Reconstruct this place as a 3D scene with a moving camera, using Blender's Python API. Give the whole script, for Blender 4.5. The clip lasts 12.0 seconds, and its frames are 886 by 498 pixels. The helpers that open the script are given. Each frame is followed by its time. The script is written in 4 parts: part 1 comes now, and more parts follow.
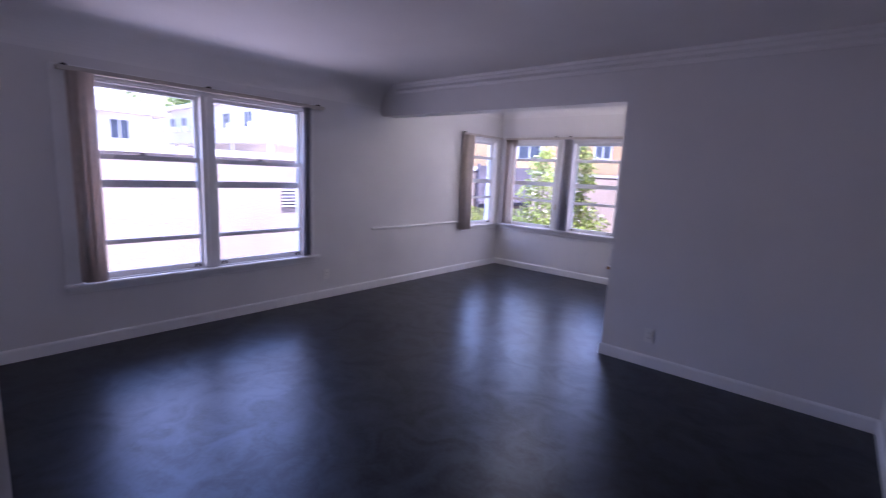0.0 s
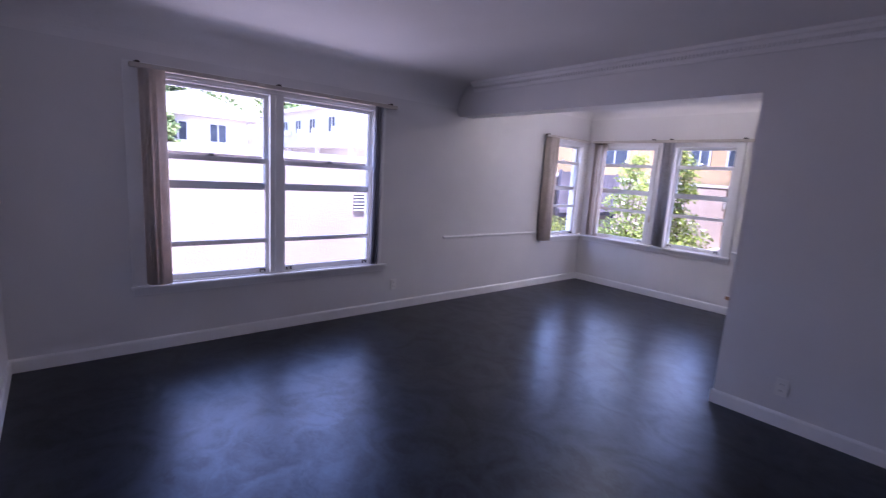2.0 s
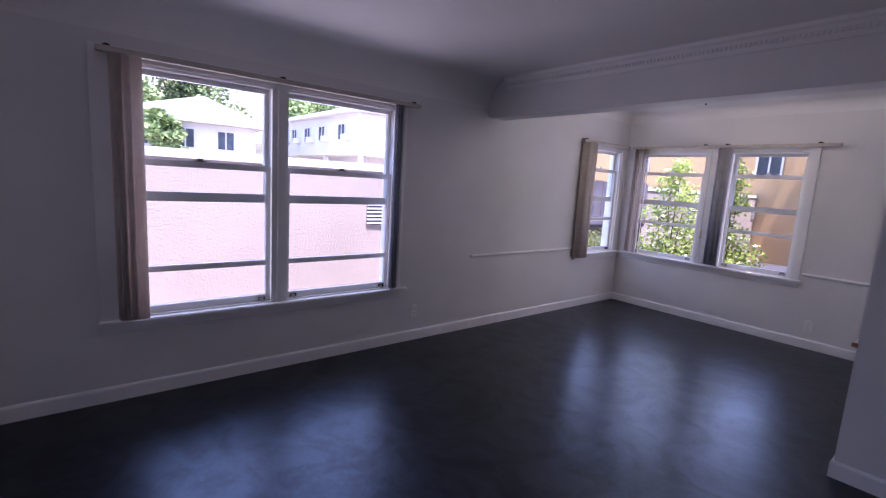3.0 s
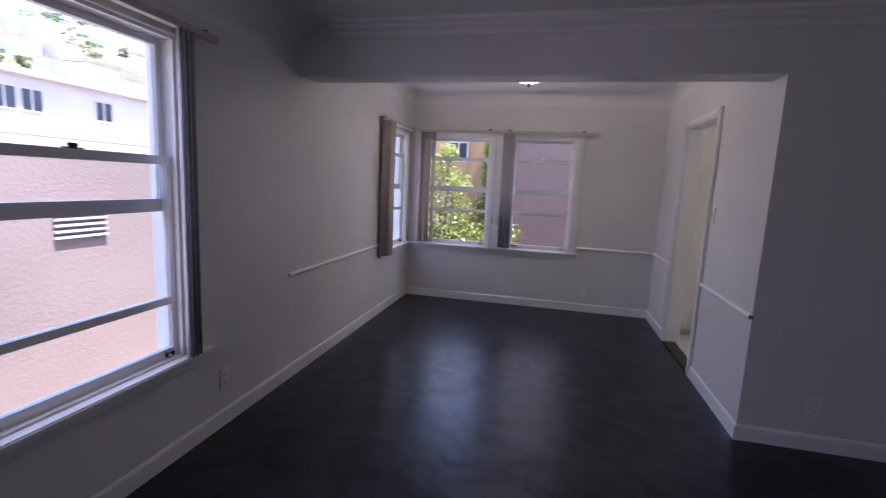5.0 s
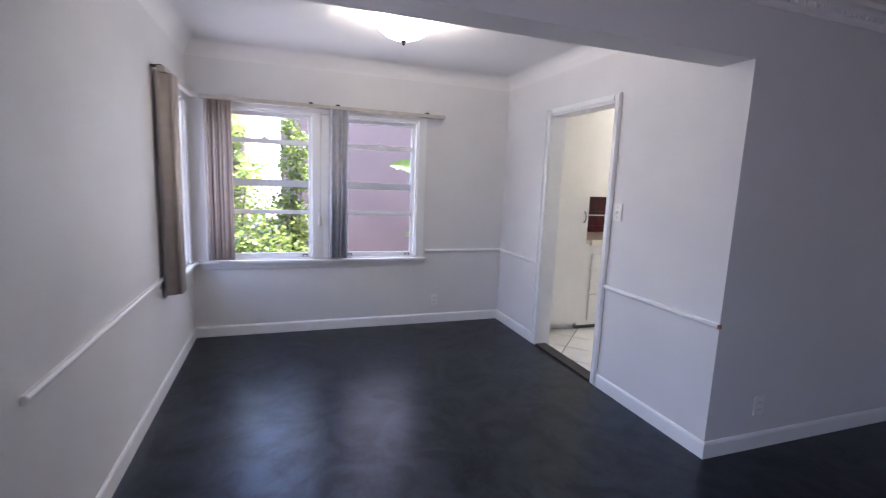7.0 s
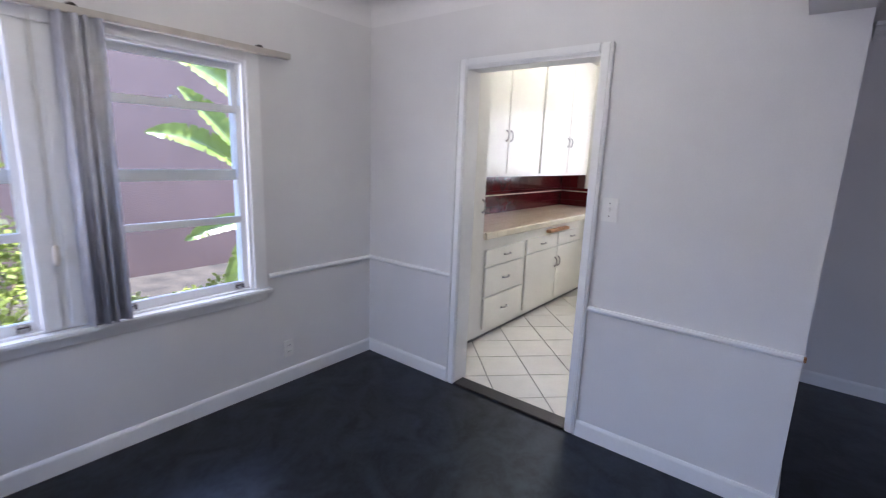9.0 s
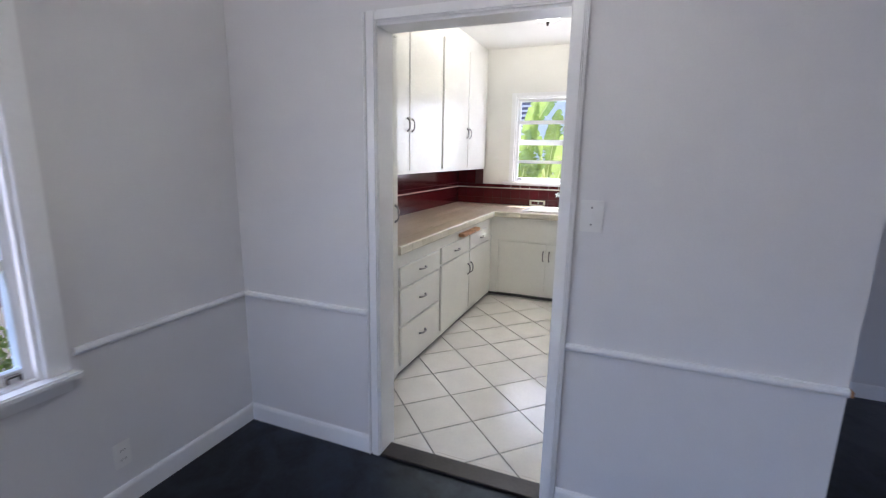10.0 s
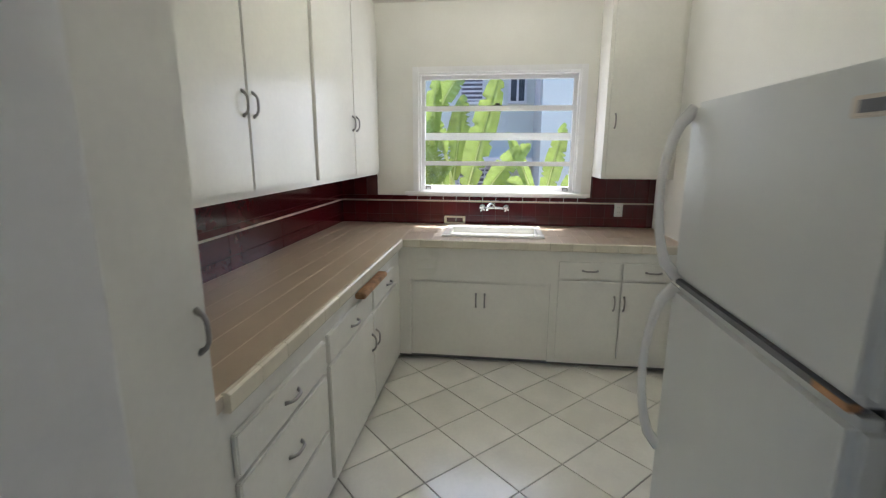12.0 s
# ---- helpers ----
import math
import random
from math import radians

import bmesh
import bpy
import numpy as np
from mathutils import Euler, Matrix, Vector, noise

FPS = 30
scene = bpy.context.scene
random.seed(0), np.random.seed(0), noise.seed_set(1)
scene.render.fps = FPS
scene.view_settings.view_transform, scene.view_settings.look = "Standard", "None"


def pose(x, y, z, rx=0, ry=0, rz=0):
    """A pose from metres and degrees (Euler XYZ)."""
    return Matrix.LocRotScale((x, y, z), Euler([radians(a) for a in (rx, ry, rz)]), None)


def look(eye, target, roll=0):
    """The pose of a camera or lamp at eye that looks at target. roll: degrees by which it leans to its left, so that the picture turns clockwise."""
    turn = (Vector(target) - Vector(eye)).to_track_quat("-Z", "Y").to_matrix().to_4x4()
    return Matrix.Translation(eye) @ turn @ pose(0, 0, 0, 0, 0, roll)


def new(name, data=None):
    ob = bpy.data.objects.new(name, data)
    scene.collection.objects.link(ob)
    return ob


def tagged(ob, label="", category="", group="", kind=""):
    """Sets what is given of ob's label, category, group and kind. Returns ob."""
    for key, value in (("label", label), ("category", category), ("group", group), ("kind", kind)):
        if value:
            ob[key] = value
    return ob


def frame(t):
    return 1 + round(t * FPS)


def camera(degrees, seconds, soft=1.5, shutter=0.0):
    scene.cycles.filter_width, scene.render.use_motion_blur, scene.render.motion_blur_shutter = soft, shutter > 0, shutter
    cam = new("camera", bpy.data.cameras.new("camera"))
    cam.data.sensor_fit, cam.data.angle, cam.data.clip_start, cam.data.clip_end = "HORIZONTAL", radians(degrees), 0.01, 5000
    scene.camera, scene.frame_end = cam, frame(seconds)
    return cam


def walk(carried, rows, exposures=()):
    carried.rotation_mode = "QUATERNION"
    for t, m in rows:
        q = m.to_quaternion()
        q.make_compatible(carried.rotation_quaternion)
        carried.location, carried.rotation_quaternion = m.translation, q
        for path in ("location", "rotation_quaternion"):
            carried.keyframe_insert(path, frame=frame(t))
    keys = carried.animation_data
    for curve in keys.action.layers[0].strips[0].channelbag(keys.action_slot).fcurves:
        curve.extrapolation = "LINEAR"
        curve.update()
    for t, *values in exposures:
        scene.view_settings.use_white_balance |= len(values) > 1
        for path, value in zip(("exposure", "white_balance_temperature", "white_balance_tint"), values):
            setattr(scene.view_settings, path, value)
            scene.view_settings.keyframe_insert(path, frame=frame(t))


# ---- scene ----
cam = camera(88.1, 12.0, soft=1.2, shutter=0.4)
PATH = [
    (0, (0.67, 0.201, 1.476), (-0.606, 1.705, 1.145), 2.7),
    (0.5, (0.658, 0.112, 1.478), (-0.357, 1.804, 1.15), 2.5),
    (1, (0.644, 0.148, 1.459), (-0.35, 1.851, 1.121), 2.2),
    (1.5, (0.536, 0.362, 1.467), (-0.722, 1.884, 1.144), 3.0),
    (2, (0.339, 0.525, 1.468), (-1.163, 1.805, 1.143), 3.5),
    (2.5, (0.061, 0.699, 1.471), (-1.512, 1.9, 1.183), 3.9),
    (4.5, (-1.538, 0.955, 1.439), (-2.372, 2.747, 1.132), 2.4),
    (5, (-1.879, 1.081, 1.432), (-2.32, 3.011, 1.146), 2.7),
    (5.5, (-2.207, 1.26, 1.427), (-2.336, 3.231, 1.118), 1.4),
    (6, (-2.456, 1.575, 1.435), (-2.319, 3.545, 1.114), 1.3),
    (6.5, (-2.671, 1.879, 1.444), (-2.294, 3.819, 1.137), 1.9),
    (8.5, (-3.138, 3.674, 1.498), (-1.748, 5.066, 1.137), 2.6),
    (9, (-3.03, 4.068, 1.515), (-1.489, 5.278, 1.118), 2.2),
    (9.5, (-2.847, 4.423, 1.513), (-1.113, 5.331, 1.106), 1.3),
    (10, (-2.506, 4.707, 1.498), (-0.691, 5.445, 1.096), 1.0),
    (10.5, (-2.139, 4.934, 1.507), (-0.271, 5.514, 1.093), 0.8),
    (11, (-1.778, 5.134, 1.52), (0.155, 5.48, 1.138), 0.8),
    (11.5, (-1.363, 5.233, 1.52), (0.578, 5.549, 1.158), -0.0),
    (12, (-0.993, 5.338, 1.541), (0.948, 5.579, 1.122), 0.2),
]
EXPOSURES = [(0.0, 3.38, 5560, 36), (2.0, 3.38, 5600, 35), (2.5, 3.22, 5680, 34), (4.5, 2.66, 6120, 28), (5.0, 2.66, 6080, 28), (5.5, 3.02, 5950, 26), (6.0, 3.4, 5820, 23), (6.5, 3.65, 5800, 21), (8.5, 3.5, 5750, 18), (10.0, 3.18, 5630, 16), (11.0, 2.82, 5730, 12), (12.0, 2.45, 5850, 9)]
walk(cam, [(t, look(eye, target, roll)) for t, eye, target, roll in PATH], EXPOSURES)
LAMP_GLOW, BULB, KBULB = 0.9, 2.6, 6.6

# ---- light ----
world = bpy.data.worlds.new("world")
scene.world = world
world.use_nodes = True
wn = world.node_tree
sky = wn.nodes.new("ShaderNodeTexSky")
sky.sky_type, sky.sun_disc = "NISHITA", False
sky.sun_elevation, sky.sun_rotation = radians(72), radians(100)
sky.air_density, sky.dust_density = 1.0, 1.0
wn.links.new(sky.outputs[0], wn.nodes["Background"].inputs[0])
wn.nodes["Background"].inputs[1].default_value = 0.15
sun = new("sun", bpy.data.lights.new("sun", "SUN"))
sun.data.energy, sun.data.angle, sun.data.color = 2.7, radians(0.5), (1.0, 0.95, 0.88)
sun.matrix_world = look((0, 0, 0), (-math.sin(radians(100)) * math.cos(radians(72)), -math.cos(radians(100)) * math.cos(radians(72)), -math.sin(radians(72))))


# area lamps added inside the windows to boost sky light: (centre, size along, size up, turn about z, power)
for n, c, wd, ht, rz, power in (("living_window_fill", (-3.635, 1.98, 1.28), 1.86, 1.46, -90, 0.92), ("dining_window_fill", (-2.53, 6.625, 1.335), 1.75, 1.25, 180, 0.9),
                                ("corner_window_fill", (-3.635, 6.075, 1.335), 0.70, 1.25, -90, 0.26), ("kitchen_window_fill", (2.95, 5.37, 1.67), 1.2, 0.9, 90, 1.25)):
    al = new(n, bpy.data.lights.new(n, "AREA"))
    al.data.shape, al.data.size, al.data.size_y, al.data.energy, al.data.color = "RECTANGLE", wd, ht, power, (0.95, 0.90, 0.97)
    al.matrix_world = pose(*c, 90, 0, rz)


# ---- materials ----
def mat(name, color, rough=0.5, var=0.06, scale=6.0, fine=80.0, bump=0.1, metal=0.0, spec=0.5, rvar=0.0, rscale=4.0, island=0.0, coat=0.0, dist=0.004):
    m = bpy.data.materials.new(name)
    m.use_nodes = True
    nt = m.node_tree
    b = nt.nodes["Principled BSDF"]
    b.inputs["Roughness"].default_value, b.inputs["Metallic"].default_value = rough, metal
    b.inputs["Specular IOR Level"].default_value, b.inputs["Coat Weight"].default_value = spec, coat
    co = nt.nodes.new("ShaderNodeTexCoord")
    n1 = nt.nodes.new("ShaderNodeTexNoise")
    n1.inputs["Scale"].default_value, n1.inputs["Detail"].default_value = scale, 5
    nt.links.new(co.outputs["Object"], n1.inputs["Vector"])
    n2 = nt.nodes.new("ShaderNodeTexNoise")
    n2.inputs["Scale"].default_value, n2.inputs["Detail"].default_value = fine, 4
    nt.links.new(co.outputs["Object"], n2.inputs["Vector"])
    ramp = nt.nodes.new("ShaderNodeValToRGB")
    lo = [max(0, c * (1 - 2.2 * var)) for c in color]
    hi = [min(1, c * (1 + 1.6 * var)) for c in color]
    ramp.color_ramp.elements[0].position, ramp.color_ramp.elements[0].color = 0.3, (*lo, 1)
    ramp.color_ramp.elements[1].position, ramp.color_ramp.elements[1].color = 0.7, (*hi, 1)
    mixn = nt.nodes.new("ShaderNodeMath")
    mixn.operation, mixn.use_clamp = "MULTIPLY_ADD", True
    mixn.inputs[1].default_value = 0.35
    nt.links.new(n2.outputs["Fac"], mixn.inputs[0])
    sub = nt.nodes.new("ShaderNodeMath")
    sub.operation = "MULTIPLY_ADD"
    sub.inputs[1].default_value, sub.inputs[2].default_value = 1.0, -0.175
    nt.links.new(n1.outputs["Fac"], sub.inputs[0])
    nt.links.new(sub.outputs[0], mixn.inputs[2])
    fac = mixn
    if island:
        oi = nt.nodes.new("ShaderNodeObjectInfo")
        isl = nt.nodes.new("ShaderNodeMath")
        isl.operation, isl.use_clamp = "MULTIPLY_ADD", True
        isl.inputs[1].default_value = island
        nt.links.new(oi.outputs["Random"], isl.inputs[0])
        off = nt.nodes.new("ShaderNodeMath")
        off.operation = "SUBTRACT"
        off.inputs[1].default_value = island / 2
        nt.links.new(mixn.outputs[0], off.inputs[0])
        nt.links.new(off.outputs[0], isl.inputs[2])
        fac = isl
    nt.links.new(fac.outputs[0], ramp.inputs[0])
    nt.links.new(ramp.outputs[0], b.inputs["Base Color"])
    if bump:
        bp = nt.nodes.new("ShaderNodeBump")
        bp.inputs["Strength"].default_value, bp.inputs["Distance"].default_value = bump, dist
        nt.links.new(n2.outputs["Fac"], bp.inputs["Height"])
        nt.links.new(bp.outputs[0], b.inputs["Normal"])
    if rvar:
        n3 = nt.nodes.new("ShaderNodeTexNoise")
        n3.inputs["Scale"].default_value, n3.inputs["Detail"].default_value, n3.inputs["Distortion"].default_value = rscale, 4, 0.6
        nt.links.new(co.outputs["Object"], n3.inputs["Vector"])
        mr = nt.nodes.new("ShaderNodeMapRange")
        mr.inputs[1].default_value, mr.inputs[2].default_value = 0.3, 0.7
        mr.inputs[3].default_value, mr.inputs[4].default_value = rough - rvar, rough + rvar
        nt.links.new(n3.outputs["Fac"], mr.inputs[0])
        nt.links.new(mr.outputs[0], b.inputs["Roughness"])
    return m


M_wall = mat("wall paint", (0.77, 0.76, 0.75), 0.55, 0.02, 1.5, 130, 0.12, dist=0.002)
M_ceil = mat("ceiling paint", (0.84, 0.83, 0.82), 0.7, 0.02, 1.2, 90, 0.15, dist=0.002)
M_trim = mat("trim gloss paint", (0.89, 0.89, 0.88), 0.32, 0.02, 3, 60, 0.06, dist=0.002)
M_kwall = mat("kitchen wall paint", (0.84, 0.83, 0.77), 0.4, 0.02, 2, 110, 0.08, dist=0.002)
M_cab = mat("cabinet gloss paint", (0.83, 0.82, 0.76), 0.22, 0.02, 2.5, 40, 0.08, dist=0.002)
M_thresh = mat("dark threshold wood", (0.018, 0.015, 0.014), 0.4, 0.3, 4, 60, 0.2)
M_tile = mat("white floor tile", (0.78, 0.76, 0.70), 0.16, 0.03, 5, 50, 0.03, island=0.35, rvar=0.05)
M_grout = mat("grey grout", (0.20, 0.195, 0.185), 0.9, 0.2, 12, 200, 0.3)
M_red = mat("oxblood glazed tile", (0.075, 0.006, 0.009), 0.12, 0.08, 9, 60, 0.03, island=0.35)
M_redgrout = mat("dark red grout", (0.09, 0.025, 0.025), 0.7, 0.1, 10, 150, 0.2)
M_liner = mat("cream liner tile", (0.72, 0.64, 0.52), 0.25, 0.05, 8, 60, 0.05)
M_counter = mat("beige counter tile", (0.43, 0.34, 0.25), 0.30, 0.03, 6, 90, 0.05, island=0.12)
M_cgrout = mat("pale counter grout", (0.66, 0.58, 0.48), 0.7, 0.08, 10, 150, 0.2)
M_edge = mat("cream edge tile", (0.70, 0.65, 0.53), 0.25, 0.04, 7, 70, 0.05, island=0.3)
M_fridge = mat("textured white enamel", (0.68, 0.69, 0.65), 0.32, 0.015, 3, 420, 0.12, dist=0.001)
M_gasket = mat("grey door gasket", (0.18, 0.18, 0.18), 0.6, 0.1, 10, 100, 0.1)
M_chrome = mat("brushed nickel", (0.33, 0.32, 0.31), 0.34, 0.05, 10, 200, 0.05, metal=1.0)
M_polish = mat("polished chrome", (0.75, 0.75, 0.76), 0.08, 0.02, 10, 100, 0.0, metal=1.0)
M_bronze = mat("dark bronze", (0.05, 0.04, 0.035), 0.4, 0.1, 10, 100, 0.05, metal=0.6)
M_wood = mat("bare wood", (0.42, 0.22, 0.10), 0.5, 0.25, 12, 120, 0.3)
M_porc = mat("sink porcelain", (0.82, 0.81, 0.77), 0.12, 0.01, 4, 50, 0.0)
M_plate = mat("ivory plastic", (0.84, 0.83, 0.80), 0.35, 0.02, 8, 60, 0.02)
M_slot = mat("dark slot", (0.05, 0.05, 0.05), 0.6, 0.1, 8, 60, 0.0)
M_vane = mat("beige vinyl vane", (0.80, 0.71, 0.63), 0.5, 0.05, 20, 300, 0.15, dist=0.001)
M_vane_grey = mat("grey vinyl vane", (0.82, 0.81, 0.84), 0.5, 0.06, 20, 300, 0.15, dist=0.001)
M_rail = mat("cream head rail", (0.55, 0.51, 0.45), 0.45, 0.05, 12, 100, 0.05)
M_pink = mat("pink stucco", (0.275, 0.225, 0.205), 0.9, 0.06, 0.6, 45, 0.5, dist=0.01)
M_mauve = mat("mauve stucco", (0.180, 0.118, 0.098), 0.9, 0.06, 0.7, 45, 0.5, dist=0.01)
M_peach = mat("peach stucco", (0.40, 0.25, 0.12), 0.9, 0.05, 0.7, 45, 0.4, dist=0.01)
M_white = mat("white stucco", (0.47, 0.455, 0.45), 0.9, 0.04, 0.5, 40, 0.4, dist=0.01)
M_blue = mat("blue grey stucco", (0.45, 0.465, 0.42), 0.9, 0.05, 0.6, 45, 0.4, dist=0.01)
M_roof = mat("pale roof felt", (0.34, 0.33, 0.32), 0.9, 0.1, 1.5, 30, 0.4, dist=0.02)
M_coping = mat("white coping", (0.48, 0.47, 0.47), 0.7, 0.05, 2, 40, 0.2)
M_dark = mat("dark grey fence paint", (0.10, 0.09, 0.11), 0.7, 0.15, 4, 60, 0.2)
M_ext_glass = mat("far window glass", (0.05, 0.06, 0.075), 0.25, 0.2, 0.8, 4, 0.0, spec=0.2)
M_leaf = mat("shrub leaf", (0.17, 0.21, 0.065), 0.3, 0.35, 3, 30, 0.1, island=0.8)
M_banana = mat("banana leaf", (0.13, 0.19, 0.045), 0.26, 0.3, 2.5, 30, 0.15)
M_rib = mat("leaf midrib", (0.42, 0.46, 0.16), 0.45, 0.1, 6, 50, 0.05)
M_soil = mat("dark soil", (0.032, 0.026, 0.02), 0.95, 0.3, 3, 40, 0.6, dist=0.02)
M_bark = mat("bark", (0.12, 0.085, 0.055), 0.9, 0.3, 8, 60, 0.5, dist=0.01)
M_hill = mat("dry hillside", (0.16, 0.145, 0.10), 0.95, 0.35, 0.03, 0.5, 0.0)
M_far = mat("far foliage", (0.14, 0.19, 0.07), 0.9, 0.4, 0.08, 1.0, 0.0)
M_ground = mat("concrete ground", (0.40, 0.34, 0.30), 0.9, 0.15, 0.8, 25, 0.4, dist=0.01)

for lm in (M_leaf, M_banana):
    lb = lm.node_tree.nodes["Principled BSDF"]
    tr = lm.node_tree.nodes.new("ShaderNodeBsdfTranslucent")
    tr.inputs[0].default_value = (0.46, 0.56, 0.13, 1)
    mx = lm.node_tree.nodes.new("ShaderNodeMixShader")
    mx.inputs[0].default_value = 0.38 if lm is M_leaf else 0.28
    lm.node_tree.links.new(lb.outputs[0], mx.inputs[1])
    lm.node_tree.links.new(tr.outputs[0], mx.inputs[2])
    lm.node_tree.links.new(mx.outputs[0], lm.node_tree.nodes["Material Output"].inputs[0])

M_floor = bpy.data.materials.new("dark stained floor")
M_floor.use_nodes = True
fn = M_floor.node_tree
fb = fn.nodes["Principled BSDF"]
# blue of the reflected window daylight, put into the specular colour
fb.inputs["Specular Tint"].default_value = (0.52, 0.70, 1.0, 1)
fco = fn.nodes.new("ShaderNodeTexCoord")
swirl = fn.nodes.new("ShaderNodeTexNoise")
swirl.inputs["Scale"].default_value, swirl.inputs["Detail"].default_value, swirl.inputs["Distortion"].default_value = 3.4, 3.0, 1.6
patch = fn.nodes.new("ShaderNodeTexNoise")
patch.inputs["Scale"].default_value, patch.inputs["Detail"].default_value = 1.1, 1.0
grit = fn.nodes.new("ShaderNodeTexNoise")
grit.inputs["Scale"].default_value, grit.inputs["Detail"].default_value, grit.inputs["Distortion"].default_value = 14.0, 2.0, 2.5
shift = fn.nodes.new("ShaderNodeVectorMath")
shift.inputs[1].default_value = (13.37, 7.71, 0.437)
fn.links.new(fco.outputs["Object"], shift.inputs[0])
for node in (swirl, patch, grit):
    fn.links.new(shift.outputs[0], node.inputs["Vector"])
both = fn.nodes.new("ShaderNodeMath")
both.operation = "MULTIPLY_ADD"
both.inputs[1].default_value = 0.35
fn.links.new(grit.outputs["Fac"], both.inputs[0])
fn.links.new(swirl.outputs["Fac"], both.inputs[2])
for source, socket, lo, hi in ((both, "Specular IOR Level", 0.38, 0.68), (patch, "Roughness", 0.30, 0.36)):
    mr = fn.nodes.new("ShaderNodeMapRange")
    mr.inputs[1].default_value, mr.inputs[2].default_value = (0.5, 0.85) if source is both else (0.3, 0.7)
    mr.inputs[3].default_value, mr.inputs[4].default_value = lo, hi
    fn.links.new(source.outputs[0], mr.inputs[0])
    fn.links.new(mr.outputs[0], fb.inputs[socket])
fr2 = fn.nodes.new("ShaderNodeValToRGB")
fr2.color_ramp.elements[0].color, fr2.color_ramp.elements[1].color = (0.004, 0.004, 0.0042, 1), (0.008, 0.0075, 0.0078, 1)
fn.links.new(both.outputs[0], fr2.inputs[0])
fn.links.new(fr2.outputs[0], fb.inputs["Base Color"])

for vm in (M_vane, M_vane_grey):
    lb = vm.node_tree.nodes["Principled BSDF"]
    tr = vm.node_tree.nodes.new("ShaderNodeBsdfTranslucent")
    tr.inputs[0].default_value = (0.66, 0.58, 0.53, 1) if vm is M_vane else (0.66, 0.68, 0.74, 1)
    mx = vm.node_tree.nodes.new("ShaderNodeMixShader")
    mx.inputs[0].default_value = 0.4
    vm.node_tree.links.new(lb.outputs[0], mx.inputs[1])
    vm.node_tree.links.new(tr.outputs[0], mx.inputs[2])
    vm.node_tree.links.new(mx.outputs[0], vm.node_tree.nodes["Material Output"].inputs[0])

M_glass = bpy.data.materials.new("window glass")
M_glass.use_nodes = True
gb = M_glass.node_tree.nodes["Principled BSDF"]
gb.inputs["Base Color"].default_value = (0.97, 0.98, 0.98, 1)
gb.inputs["Transmission Weight"].default_value, gb.inputs["Roughness"].default_value, gb.inputs["IOR"].default_value = 1.0, 0.0, 1.15

M_bowl = bpy.data.materials.new("lit alabaster glass")
M_bowl.use_nodes = True
bb = M_bowl.node_tree.nodes["Principled BSDF"]
bb.inputs["Base Color"].default_value, bb.inputs["Roughness"].default_value = (0.80, 0.78, 0.68, 1), 0.3
bb.inputs["Emission Color"].default_value, bb.inputs["Emission Strength"].default_value = (1.0, 0.93, 0.74, 1), LAMP_GLOW
bn = M_bowl.node_tree.nodes.new("ShaderNodeTexNoise")
bn.inputs["Scale"].default_value, bn.inputs["Distortion"].default_value = 9, 2
br = M_bowl.node_tree.nodes.new("ShaderNodeMapRange")
br.inputs[3].default_value, br.inputs[4].default_value = LAMP_GLOW * 0.6, LAMP_GLOW * 1.4
M_bowl.node_tree.links.new(bn.outputs["Fac"], br.inputs[0])
M_bowl.node_tree.links.new(br.outputs[0], bb.inputs["Emission Strength"])


# ---- mesh helpers ----
def box(bm, x0, x1, y0, y1, z0, z1, bevel=0.0):
    r = bmesh.ops.create_cube(bm, size=1.0)["verts"]
    bmesh.ops.scale(bm, vec=(x1 - x0, y1 - y0, z1 - z0), verts=r)
    bmesh.ops.translate(bm, vec=((x0 + x1) / 2, (y0 + y1) / 2, (z0 + z1) / 2), verts=r)
    if bevel:
        edges = {e for v in r for e in v.link_edges}
        bmesh.ops.bevel(bm, geom=list(edges), offset=bevel, segments=2, affect="EDGES")
    return r


def boxes(*rows, bevel=0.0):
    bm = bmesh.new()
    for row in rows:
        box(bm, *row, bevel=bevel)
    return bm


def tube(bm, pts, radius, seg=8, ends=True):
    """A round bar along points; radius is a number or one a point."""
    rings = []
    pts = [Vector(p) for p in pts]
    for i, p in enumerate(pts):
        d = (pts[min(i + 1, len(pts) - 1)] - pts[max(i - 1, 0)]).normalized()
        a = d.orthogonal().normalized() if i == 0 else (rings[-1][1] - d * rings[-1][1].dot(d)).normalized()
        b = d.cross(a)
        r = radius[i] if isinstance(radius, (list, tuple)) else radius
        rings.append(([bm.verts.new(p + (a * math.cos(k * math.tau / seg) + b * math.sin(k * math.tau / seg)) * r) for k in range(seg)], a))
    for (q, _), (s, _) in zip(rings, rings[1:]):
        for k in range(seg):
            bm.faces.new((q[k], q[(k + 1) % seg], s[(k + 1) % seg], s[k])).smooth = True
    if ends:
        bm.faces.new(rings[0][0][::-1])
        bm.faces.new(rings[-1][0])
    return bm


def lathe(bm, profile, centre, seg=24):
    """Turns a profile of (radius, height) about the vertical through centre."""
    cx, cy, cz = centre
    rings = [[bm.verts.new((cx + r * math.cos(k * math.tau / seg), cy + r * math.sin(k * math.tau / seg), cz + z)) for k in range(seg)] for r, z in profile]
    for q, s in zip(rings, rings[1:]):
        for k in range(seg):
            bm.faces.new((q[k], q[(k + 1) % seg], s[(k + 1) % seg], s[k])).smooth = True
    bm.faces.new(rings[0][::-1])
    bm.faces.new(rings[-1])
    return bm


